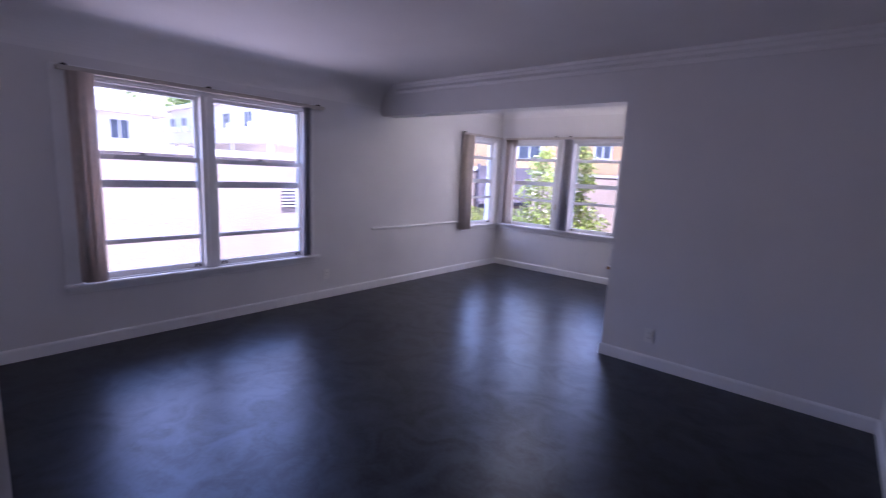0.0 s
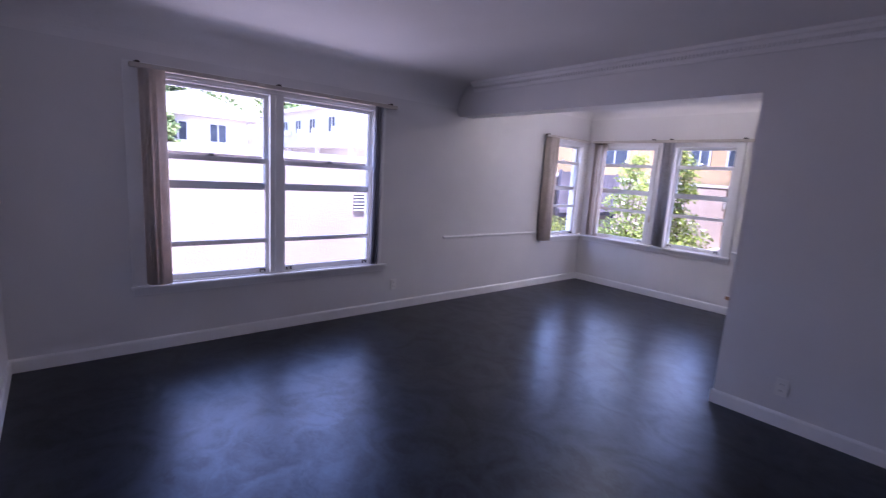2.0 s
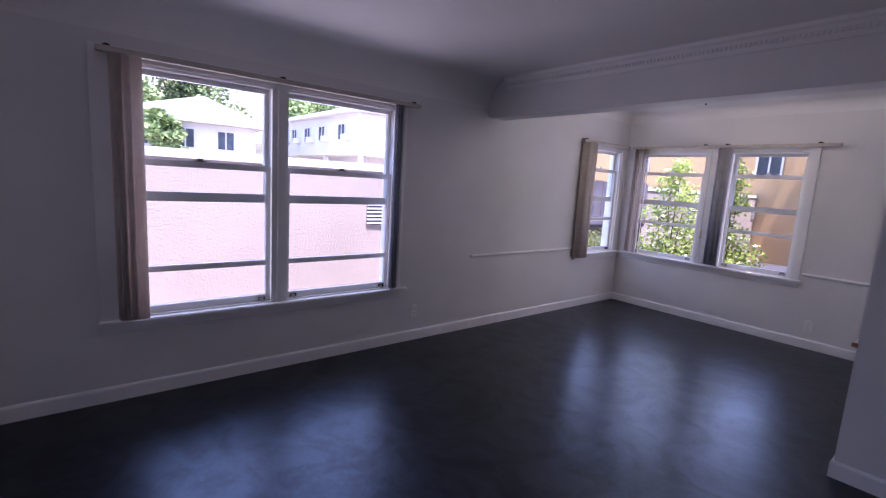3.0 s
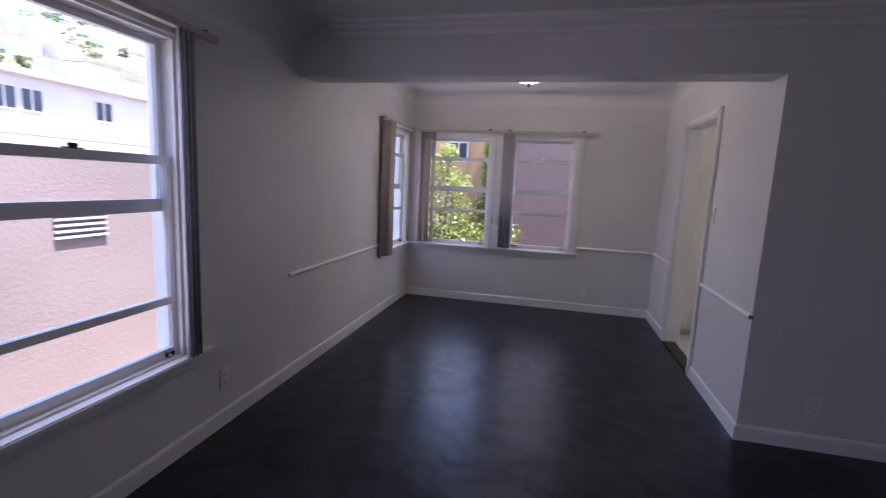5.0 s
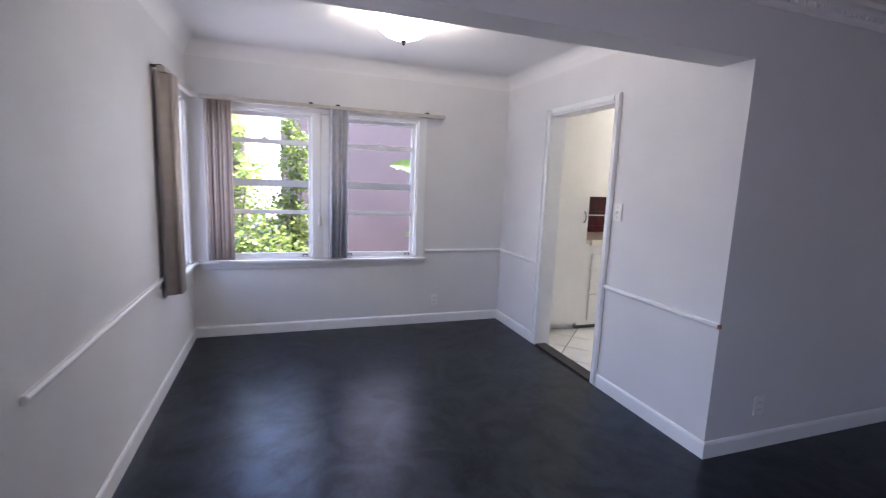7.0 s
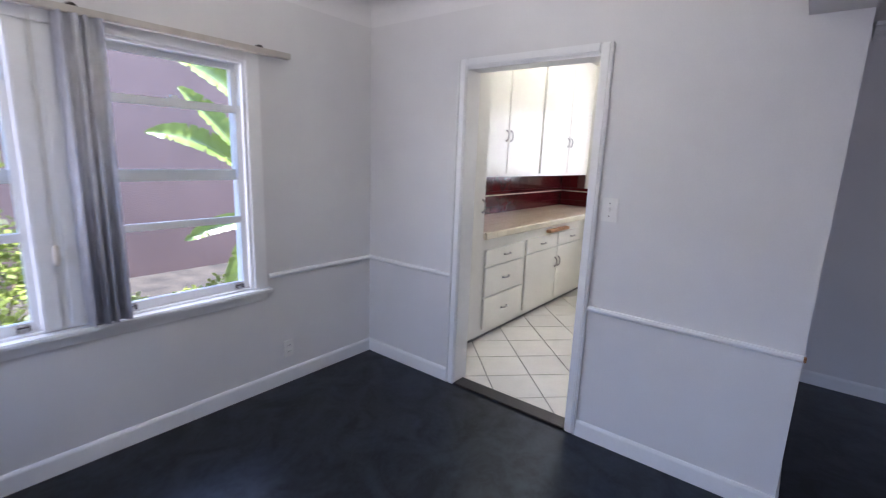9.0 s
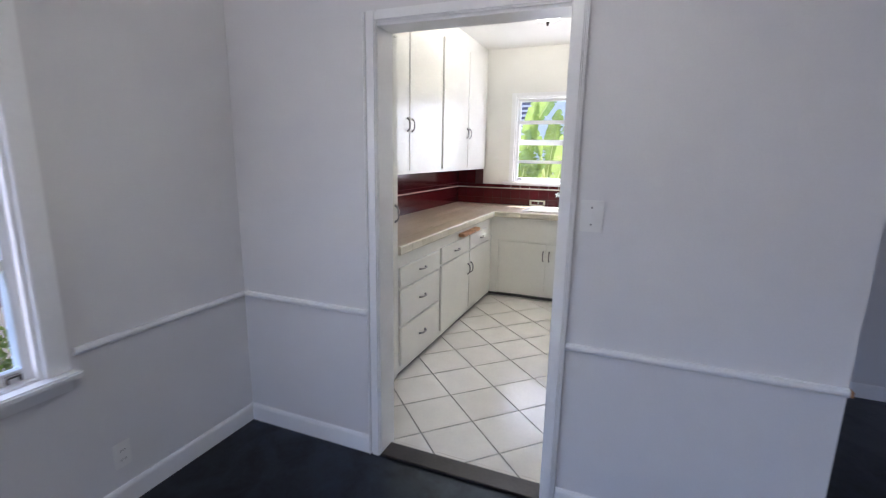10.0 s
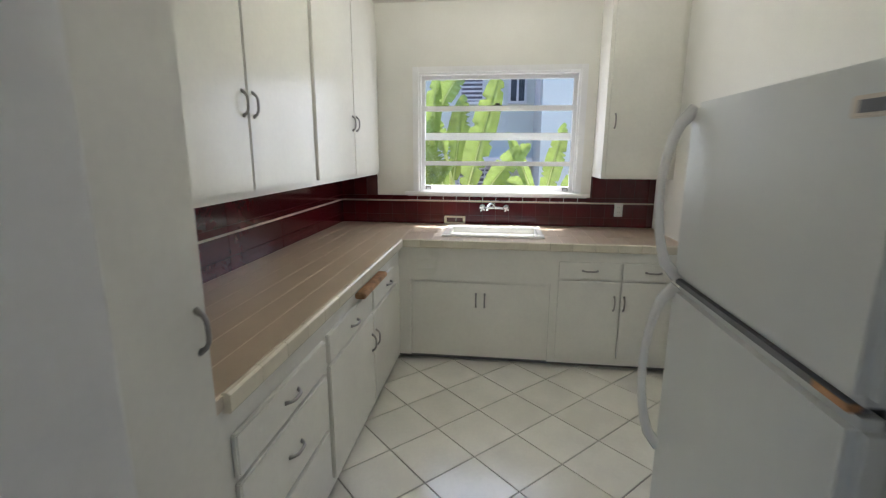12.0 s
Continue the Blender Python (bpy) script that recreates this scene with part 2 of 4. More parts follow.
def extrude_profile(bm, profile, start, end, out):
    """Sweeps a closed profile of (out, up) from start to end; out is the unit way off the wall."""
    start, end, out = Vector(start), Vector(end), Vector(out)
    a = [bm.verts.new(start + out * u + Vector((0, 0, v))) for u, v in profile]
    b = [bm.verts.new(end + out * u + Vector((0, 0, v))) for u, v in profile]
    n = len(profile)
    for k in range(n):
        bm.faces.new((a[k], a[(k + 1) % n], b[(k + 1) % n], b[k]))
    bm.faces.new(a[::-1])
    bm.faces.new(b)
    return bm


def mesh_of(name, bm, material):
    bmesh.ops.recalc_face_normals(bm, faces=bm.faces)
    me = bpy.data.meshes.new(name)
    bm.to_mesh(me)
    bm.free()
    for m in material if isinstance(material, (list, tuple)) else (material,):
        me.materials.append(m)
    return me


def part(name, bm, material, parent, label=""):
    ob = new(name, mesh_of(name, bm, material))
    ob.parent = parent
    return tagged(ob, label)


def thing(name, label, category, base=(0, 0, 0), group="", kind=""):
    ob = new(name)
    ob.empty_display_size = 0.1
    return tagged(ob, label, category, group, kind)


def solid(name, bm, material, label, category, group="", kind=""):
    return tagged(new(name, mesh_of(name, bm, material)), label, category, group, kind)


# ---- the plan ----
XW, XR, XK, XE, XEK = -3.61, -0.70, -0.575, 1.06, 2.925
XH, XP = -0.55, -0.075
YS, YP, YKS, YKN, YB = 0.22, 3.98, 4.08, 6.73, 6.60
ZL, ZD, ZK, ZB = 2.43, 2.47, 2.70, 2.093
GROUND = -0.55
BIG = dict(a=1.015, b=2.945, z0=0.515, z1=2.035)
WEST = dict(a=5.70, b=6.45, z0=0.685, z1=1.985)
NORTH = dict(a=-3.43, b=-1.64, z0=0.685, z1=1.985)
KWIN = dict(a=4.73, b=6.03, z0=1.20, z1=2.165)
DOOR = dict(a=4.957, b=5.760, z1=2.035)


def wall_rows(axis, face, back, s0, s1, z0, z1, holes):
    """Boxes of a wall with openings: it stands on `axis` = face..back and runs from s0 to s1."""
    rows, s = [], s0
    lo, hi = min(face, back), max(face, back)
    cut = []
    for h in sorted(holes, key=lambda h: h["a"]):
        cut.append((s, h["a"], z0, z1))
        if h.get("z0", z0) > z0:
            cut.append((h["a"], h["b"], z0, h["z0"]))
        cut.append((h["a"], h["b"], h["z1"], z1))
        s = h["b"]
    cut.append((s, s1, z0, z1))
    for a, b, c, d in cut:
        rows.append((lo, hi, a, b, c, d) if axis == "x" else (a, b, lo, hi, c, d))
    return rows


TOP = 2.95
solid("wall_west", boxes(*wall_rows("x", XW, XW - 0.16, YS - 0.12, YB + 0.16, GROUND, TOP, [BIG, WEST])), M_wall, "white painted plaster wall with a large window", "wall", kind="structure")
solid("wall_north", boxes(*wall_rows("y", YB, YB + 0.16, XW, XK, GROUND, TOP, [NORTH])), M_wall, "white painted plaster wall of the dining room", "wall", kind="structure")
solid("wall_kitchen_door", boxes(*wall_rows("x", XR, XK, YP, YB, 0, TOP, [DOOR])), M_wall, "white painted plaster wall with a doorway to the kitchen", "wall", kind="structure")
solid("wall_living_north", boxes((XK, XEK, YP, YKS, 0, TOP)), M_wall, "white painted plaster partition wall", "wall", kind="structure")
bm = bmesh.new()
BEAM = [(XW, TOP), (XR, TOP), (XR, ZB)] + [(XW + 0.06 * (1 - math.sin(a)), ZB + 0.06 * (1 - math.cos(a))) for a in (radians(d) for d in range(0, 91, 10))]
near, far = [bm.verts.new((x, YP, z)) for x, z in BEAM], [bm.verts.new((x, YP + 0.19, z)) for x, z in BEAM]
for k in range(len(BEAM)):
    bm.faces.new((near[k], near[(k + 1) % len(BEAM)], far[(k + 1) % len(BEAM)], far[k]))
bm.faces.new(near)
bm.faces.new(far[::-1])
solid("beam", bm, M_wall, "white plaster header beam over the dining room opening", "beam", kind="structure")
solid("wall_east", boxes((XE, XE + 0.14, -1.6, YP, 0, TOP)), M_wall, "white painted plaster wall of the living room", "wall", kind="structure")
solid("wall_south", boxes((XW, XH - 0.12, YS - 0.12, YS, 0, TOP), (XH - 0.12, XH, YS - 0.12, YS + 0.065, 0, TOP)), M_wall, "white painted plaster wall ending at the entry", "wall", kind="structure")
solid("wall_entry", boxes((XH - 0.12, XH, -1.6, YS - 0.12, 0, TOP), (XH - 0.12, XE, -1.72, -1.6, 0, TOP)), M_wall, "white painted entry walls", "wall", kind="structure")
solid("wall_kitchen_east", boxes(*wall_rows("x", XEK, XEK + 0.16, YP, YKN, GROUND, TOP, [KWIN])), M_kwall, "glossy white kitchen wall with a window", "wall", kind="structure")
solid("wall_kitchen_north", boxes((XK, XEK + 0.16, YKN, YKN + 0.16, GROUND, TOP)), M_kwall, "glossy white kitchen wall", "wall", kind="structure")
solid("wall_kitchen_south", boxes((XK, XEK, YKS, YKS + 0.01, 0, TOP)), M_kwall, "glossy white kitchen wall behind the refrigerator", "wall", kind="structure")
solid("floor", boxes((XW, XR, YS, YB, -0.1, 0), (XR, XE, YS, YP, -0.1, 0), (XH, XE, -1.6, YS, -0.1, 0)), M_floor, "nearly black glossy floor with faint scuffs", "floor", kind="structure")
solid("kitchen_subfloor", boxes((XK, XEK, YKS, YKN, -0.1, -0.004), (XR, XK, DOOR["a"], DOOR["b"], -0.1, -0.001)), M_grout, "grey grout bed under the kitchen tiles", "floor", kind="structure")
solid("ceiling_living", boxes((XW, XE, -1.6, YP, ZL, ZL + 0.12)), M_ceil, "white plaster ceiling", "ceiling", kind="structure")
solid("ceiling_dining", boxes((XW, XR, YP + 0.19, YB, ZD, ZD + 0.12)), M_ceil, "white plaster ceiling", "ceiling", kind="structure")
solid("ceiling_kitchen", boxes((XK, XEK, YKS + 0.01, YKN, ZK, ZK + 0.12)), M_kwall, "glossy white kitchen ceiling", "ceiling", kind="structure")
solid("roof", boxes((XW - 0.24, XEK + 0.22, -2.0, YB + 0.30, TOP, TOP + 0.15)), M_roof, "flat roof with eaves", "roof", kind="structure")
solid("threshold", boxes((XR - 0.012, XR + 0.10, DOOR["a"] + 0.001, DOOR["b"] - 0.001, 0, 0.014), bevel=0.004), M_thresh, "dark wooden threshold strip in the doorway", "threshold", kind="structure")

# coves, crown and baseboards
R = 0.11
COVE = [(0, 0), (0, -R)] + [(R * (1 - math.cos(a)), -R * (1 - math.sin(a))) for a in (radians(d) for d in range(6, 90, 6))] + [(R, 0)]


def cove(name, start, end, out, big=1.0):
    bm = extrude_profile(bmesh.new(), [(u * big, v * big) for u, v in COVE], start, end, out)
    solid(name, bm, M_ceil, "white plaster cove between wall and ceiling", "trim", kind="structure")


cove("cove_west", (XW, YS, ZL), (XW, YP, ZL), (1, 0, 0), 2.3)
cove("cove_dining_west", (XW, YP + 0.19, ZD), (XW, YB, ZD), (1, 0, 0))
cove("cove_dining_north", (XW, YB, ZD), (XR, YB, ZD), (0, -1, 0))
cove("cove_dining_east", (XR, YP + 0.19, ZD), (XR, YB, ZD), (-1, 0, 0))
CROWN = [(0, 0), (0, -0.10), (0.010, -0.10), (0.013, -0.086), (0.024, -0.074), (0.028, -0.052), (0.045, -0.03), (0.062, -0.024), (0.066, -0.010), (0.066, 0)]


def crown(name, start, end, out):
    ob = solid(name, extrude_profile(bmesh.new(), CROWN, start, end, out), M_ceil, "white crown moulding with fine dentils", "trim", kind="structure")
    start, end, out = Vector(start), Vector(end), Vector(out)
    n = int((end - start).length / 0.026)
    bm = bmesh.new()
    for k in range(n):
        p = start.lerp(end, (k + 0.5) / n) + out * 0.024
        h = Vector((0.007 if abs(out.x) < 0.5 else 0.012, 0.012 if abs(out.x) < 0.5 else 0.007, 0))
        box(bm, p.x - h.x, p.x + h.x, p.y - h.y, p.y + h.y, p.z - 0.072, p.z - 0.050)
    tagged(part("dentils", bm, M_ceil, ob), kind="stuff")


crown("crown_living_north", (XW + R * 2.3, YP, ZL), (XE, YP, ZL), (0, -1, 0))
crown("crown_living_east", (XE, YS, ZL), (XE, YP - 0.08, ZL), (-1, 0, 0))
BASE = [(0, 0), (0, 0.095), (0.006, 0.095), (0.012, 0.086), (0.014, 0.078), (0.014, 0)]


def baseboard(start, end, out):
    solid("baseboard", extrude_profile(bmesh.new(), BASE, start, end, out), M_trim, "white gloss painted baseboard", "baseboard", kind="structure")


CAS = 0.047
baseboard((XW, YS, 0), (XW, YB, 0), (1, 0, 0))
baseboard((XW + 0.014, YB, 0), (XR, YB, 0), (0, -1, 0))
baseboard((XR, DOOR["b"] + CAS + 0.014, 0), (XR, YB - 0.014, 0), (-1, 0, 0))
baseboard((XR, YP - 0.014, 0), (XR, DOOR["a"] - CAS - 0.014, 0), (-1, 0, 0))
baseboard((XR, YP, 0), (XE, YP, 0), (0, -1, 0))
baseboard((XE, 1.45, 0), (XE, YP - 0.014, 0), (-1, 0, 0))
baseboard((XW + 0.014, YS, 0), (XH - 0.12, YS, 0), (0, 1, 0))

# chair rail of the dining room
RAIL = [(0, 0), (0, 0.028), (0.014, 0.028), (0.02, 0.018), (0.02, 0.01), (0.012, 0)]


def chair_rail(start, end, out):
    solid("chair_rail", extrude_profile(bmesh.new(), RAIL, start, end, out), M_trim, "thin white chair rail on the wall", "trim", kind="structure")


ZR = 0.735
chair_rail((XW, 3.88, ZR), (XW, 5.60, ZR), (1, 0, 0))
chair_rail((NORTH["b"] + 0.10, YB, ZR), (XR, YB, ZR), (0, -1, 0))
chair_rail((XR, DOOR["b"] + CAS + 0.014, ZR), (XR, YB, ZR), (-1, 0, 0))
chair_rail((XR, YP, ZR), (XR, DOOR["a"] - CAS - 0.014, ZR), (-1, 0, 0))

solid("rail_knob", boxes((XR - 0.022, XR + 0.006, YP - 0.010, YP - 0.001, ZR + 0.002, ZR + 0.026), bevel=0.003), M_wood, "bare brown wood end of the chair rail at the corner", "trim", kind="structure")

# doorway casing and jamb
dc = thing("door_casing", "white gloss painted doorway casing and jamb without a door", "door frame", kind="structure")
for s in (-1, 1):
    edge = DOOR["a"] if s < 0 else DOOR["b"]
    lo, hi = sorted((edge, edge + s * CAS))
    side = part("side_casing", boxes((XR - 0.018, XR, lo, hi, 0, DOOR["z1"] + CAS), bevel=0.006), M_trim, dc)
    lo, hi = sorted((edge + s * CAS, edge + s * (CAS + 0.012)))
    lo, hi = lo + 0.002 * (s > 0), hi - 0.002 * (s < 0)
    part("back_band", boxes((XR - 0.024, XR, lo, hi, 0, DOOR["z1"] + CAS), bevel=0.0045), M_trim, side)
    lo, hi = sorted((edge, edge - s * 0.004))
    part("jamb", boxes((XR - 0.004, XK + 0.004, lo, hi, 0, DOOR["z1"])), M_trim, dc)
part("head_casing", boxes((XR - 0.0215, XR, DOOR["a"], DOOR["b"], DOOR["z1"], DOOR["z1"] + CAS), bevel=0.008), M_trim, dc)
part("head_jamb", boxes((XR - 0.0035, XK + 0.0035, DOOR["a"] + 0.004, DOOR["b"] - 0.004, DOOR["z1"] - 0.012, DOOR["z1"])), M_trim, dc)

# casing edge of a doorway on the east wall
ec = thing("entry_casing", "white painted casing of a side doorway", "door frame", kind="structure")
part("side_casing", boxes((XE - 0.018, XE, 1.36, 1.45, 0, 2.06), bevel=0.004), M_trim, ec)


# ---- windows ----
def place(axis, face, s):
    """Maps (along, in-from-the-face, up) to the world for a wall; s is the way into the room."""
    return (lambda a, d, z: (face + s * d, a, z)) if axis == "x" else (lambda a, d, z: (a, face + s * d, z))


def wbox(bm, P, a0, a1, d0, d1, z0, z1, bevel=0.0):
    p, q = P(a0, d0, z0), P(a1, d1, z1)
    lo, hi = [min(u, v) for u, v in zip(p, q)], [max(u, v) for u, v in zip(p, q)]
    box(bm, lo[0], hi[0], lo[1], hi[1], lo[2], hi[2], bevel)
    return bm


def window(name, axis, face, s, hole, lights, rails, label, cas=(0.08, 0.08), sill=True, lock=M_bronze, ears=(0.12, 0.12), head=0.07):
    """A double-hung window: lights are (a, b) of each pair of sashes, rails the heights (lock rail, outer rail, bar)."""
    P = place(axis, face, s)
    w = thing(name, label, "window", kind="structure")
    z0, z1, a0, a1 = hole["z0"], hole["z1"], hole["a"], hole["b"]
    fr = bmesh.new()
    if cas[0]:
        wbox(fr, P, a0 - cas[0], a0, -0.002, 0.02, z0, z1 + head, 0.004)
    if cas[1]:
        wbox(fr, P, a1, a1 + cas[1], -0.002, 0.02, z0, z1 + head, 0.004)
    wbox(fr, P, a0, a1, -0.002, 0.019, z1, z1 + head, 0.004)
    wbox(fr, P, a0, a0 + 0.015, -0.15, -0.001, z0, z1)
    wbox(fr, P, a1 - 0.015, a1, -0.15, -0.001, z0, z1)
    wbox(fr, P, a0 + 0.015, a1 - 0.015, -0.15, -0.001, z1 - 0.015, z1)
    wbox(fr, P, a0 + 0.015, a1 - 0.015, -0.15, -0.001, z0, z0 + 0.008)
    for (u0, u1), (v0, v1) in zip(lights, lights[1:]):
        wbox(fr, P, u1, v0, -0.14, 0.006, z0 + 0.008, z1 - 0.015)
        mid = (u1 + v0) / 2
        strips = ((mid, 0.02),) if v0 - u1 < 0.2 else ((u1 + 0.035, 0.03), (mid, 0.045), (v0 - 0.035, 0.03))
        for c, hw in strips:
            wbox(fr, P, c - hw, c + hw, 0.006, 0.020, z0 + 0.008, z1 - 0.015, 0.004)
    part("window_frame", fr, M_trim, w)
    if sill:
        sb = bmesh.new()
        wbox(sb, P, a0 - ears[0], a1 + ears[1], 0.0, 0.055, z0 - 0.028, z0, 0.006)
        part("window_sill", sb, M_trim, w)
        ab = bmesh.new()
        wbox(ab, P, a0 - ears[0] + 0.02, a1 + ears[1] - 0.02, 0.0, 0.016, z0 - 0.078, z0 - 0.028, 0.003)
        part("apron", ab, M_trim, w)
    zl, zo, zb = rails
    for u0, u1 in lights:
        u0, u1 = max(u0, a0 + 0.015), min(u1, a1 - 0.015)
        inner = bmesh.new()
        st = 0.028
        wbox(inner, P, u0, u0 + st, -0.065, -0.03, z0 + 0.008, zl + 0.02)
        wbox(inner, P, u1 - st, u1, -0.065, -0.03, z0 + 0.008, zl + 0.02)
        for c, h in ((z0 + 0.030, 0.022), (zb, 0.018), (zl, 0.02)):
            wbox(inner, P, u0 + st, u1 - st, -0.064, -0.031, c - h, c + h)
        sash = part("inner_sash", inner, M_trim, w)
        outer = bmesh.new()
        wbox(outer, P, u0, u0 + st, -0.105, -0.07, zo - 0.03, z1 - 0.015)
        wbox(outer, P, u1 - st, u1, -0.105, -0.07, zo - 0.03, z1 - 0.015)
        for c, h in ((zo, 0.03), (z1 - 0.03, 0.015)):
            wbox(outer, P, u0 + st, u1 - st, -0.104, -0.071, c - h, c + h)
        osash = part("outer_sash", outer, M_trim, w)
        for c0, c1, d, par in ((z0 + 0.052, zb - 0.018, -0.048, sash), (zb + 0.018, zl - 0.02, -0.048, sash), (zo + 0.03, z1 - 0.045, -0.088, osash)):
            gp = bmesh.new()
            wbox(gp, P, u0 + st, u1 - st, d - 0.0015, d + 0.0015, c0, c1)
            g = part("pane", gp, M_glass, par)
            g.visible_shadow = False
        if lock:
            mid = (u0 + u1) / 2
            lk = bmesh.new()
            wbox(lk, P, mid - 0.035, mid + 0.035, -0.058, -0.036, zl + 0.02, zl + 0.026)
            wbox(lk, P, mid - 0.018, mid + 0.022, -0.055, -0.04, zl + 0.026, zl + 0.042, 0.004)
            part("sash_lock", lk, lock, w)
            for e in (u0 + 0.06, u1 - 0.06):
                lf = bmesh.new()
                wbox(lf, P, e - 0.022, e + 0.022, -0.03, -0.012, z0 + 0.036, z0 + 0.042)
                wbox(lf, P, e - 0.022, e - 0.017, -0.03, -0.012, z0 + 0.018, z0 + 0.036)
                wbox(lf, P, e + 0.017, e + 0.022, -0.03, -0.012, z0 + 0.018, z0 + 0.036)
                part("sash_lift", lf, M_bronze, w)
    return w


window("window_1", "x", XW, 1, BIG, [(1.03, 1.922), (2.036, 2.93)], (1.475, 1.265, 0.805), "wide white-painted double-hung window pair over a deep sill", cas=(0.10, 0.10), ears=(0.11, 0.165))
window("window_2", "x", XW, 1, WEST, [(5.715, 6.435)], (1.725, 1.365, 1.11), "white-painted double-hung window by the dining room corner", lock=M_trim, cas=(0.08, 0.06), ears=(0.10, 0.14))
window("window_3", "y", YB, -1, NORTH, [(-3.415, -2.62), (-2.335, -1.655)], (1.725, 1.365, 1.11), "white-painted double-hung window pair with bundled vertical blinds", lock=M_trim, cas=(0.06, 0.08), ears=(0.13, 0.10))
window("window_4", "x", XEK, -1, KWIN, [(4.745, 6.015)], (1.885, 1.66, 1.437), "white-painted kitchen window over the sink", cas=(0.05, 0.05), ears=(0.12, 0.12), head=0.045)


# ---- vertical blinds ----
def vane_stack(bm, P, spots, z0, z1):
    """Thin curved vanes: each spot is (along, off the wall, degrees, width)."""
    for a, d, deg, wd in spots:
        c, s = math.cos(radians(deg)), math.sin(radians(deg))
        cols = []
        for k in range(5):
            u = (k / 4 - 0.5) * wd
            b = 0.006 * (1 - (2 * k / 4 - 1) ** 2)
            cols.append([bm.verts.new(P(a + c * u - s * (b + t), d + s * u + c * (b + t), z)) for z in (z0, z1) for t in (0, 0.0012)])
        for p, q in zip(cols, cols[1:]):
            for i, j in ((0, 2), (2, 3), (3, 1), (1, 0)):
                bm.faces.new((p[i], q[i], q[j], p[j])).smooth = True
        for col, flip in ((cols[0], False), (cols[-1], True)):
            bm.faces.new([col[i] for i in ((0, 1, 3, 2) if flip else (0, 2, 3, 1))])
    return bm


def blind(label, axis, face, s, a0, a1, zt, stacks, z0, brackets):
    P = place(axis, face, s)
    t = thing("vertical_blind", label, "window blind", group="vertical blinds")
    rb = bmesh.new()
    wbox(rb, P, a0, a1, 0.045, 0.09, zt, zt + 0.032, 0.004)
    part("head_rail", rb, M_rail, t)
    for b in brackets:
        bb2 = bmesh.new()
        wbox(bb2, P, b - 0.018, b + 0.018, 0.0, 0.05, zt + 0.034, zt + 0.046)
        wbox(bb2, P, b - 0.014, b + 0.014, 0.03, 0.062, zt + 0.030, zt + 0.050, 0.004)
        part("bracket", bb2, M_bronze, t)
    for spots, m in stacks:
        for sp in spots:
            part("vane", vane_stack(bmesh.new(), P, [sp], z0, zt + 0.002), m, t)
    return t


rnd = random.Random(4)
fan = lambda a, n, step, deg, w=0.089: [(a + k * step, 0.068 + rnd.uniform(-0.004, 0.004), deg + rnd.uniform(-9, 9), w) for k in range(n)]
# right-end vanes take the paler grey material to look lit by the window
blind("beige vertical blinds drawn open at both ends of the wide window", "x", XW, 1, 0.95, 3.13, 2.055,
      [(fan(1.02, 4, 0.012, 80) + [(1.055, 0.10, 12, 0.089), (1.115, 0.10, -8, 0.089)], M_vane), ([(2.895 + 0.013 * k, 0.066, 122 + 9 * (-1) ** k, 0.089) for k in range(5)], M_vane_grey), ([(2.962, 0.066, 118, 0.089), (2.978, 0.066, 130, 0.089)], M_vane_grey)], 0.53, (1.00, 1.98, 3.08))
blind("beige vertical blinds bunched beside the narrow window", "x", XW, 1, 5.50, 6.50, 2.025,
      [(fan(5.56, 6, 0.022, 70) + [(5.60, 0.112, 8, 0.089), (5.69, 0.112, -6, 0.089)], M_vane)], 0.645, (5.58,))
blind("beige and grey vertical blinds bunched between the dining windows", "y", YB, -1, -3.50, -1.40, 2.025,
      [(fan(-3.46, 9, 0.023, 66), M_vane), ([(-2.46 + 0.021 * k, 0.068 + 0.006 * (-1) ** k, (78, 40, 64, 30)[k % 4] + rnd.uniform(-6, 6), 0.089) for k in range(7)], M_vane_grey)], 0.70, (-2.63, -2.40, -1.57))


wb = thing("blind_wand", "small cream pull weight on a blind cord", "blind cord")
part("cord", tube(bmesh.new(), [(-2.545, YB - 0.052, 2.0), (-2.548, YB - 0.05, 1.5), (-2.552, YB - 0.048, 1.08)], 0.0018, 6), M_rail, wb)
part("weight", lathe(bmesh.new(), [(0.004, 0.09), (0.011, 0.08), (0.014, 0.02), (0.010, 0.0)], (-2.552, YB - 0.048, 0.99), 12), M_liner, wb)


# ---- outlets and switch ----
def outlet(axis, face, s, a, z, label="ivory duplex outlet plate on the wall", w=0.035, h=0.057):
    P = place(axis, face, s)
    t = thing("wall_outlet", label, "outlet", group="wall outlets")
    pb = bmesh.new()
    wbox(pb, P, a - w, a + w, 0, 0.008, z - h, z + h, 0.0025)
    part("cover_plate", pb, M_plate, t)
    for dz in (-0.021, 0.021):
        rb = bmesh.new()
        wbox(rb, P, a - 0.017, a + 0.017, 0.0075, 0.011, z + dz - 0.014, z + dz + 0.014, 0.003)
        r = part("receptacle", rb, M_plate, t)
        for da in (-0.007, 0.007):
            sb = bmesh.new()
            wbox(sb, P, a + da - 0.0012, a + da + 0.0012, 0.0108, 0.0114, z + dz - 0.004, z + dz + 0.006)
            part("slot", sb, M_slot, r)
    return t


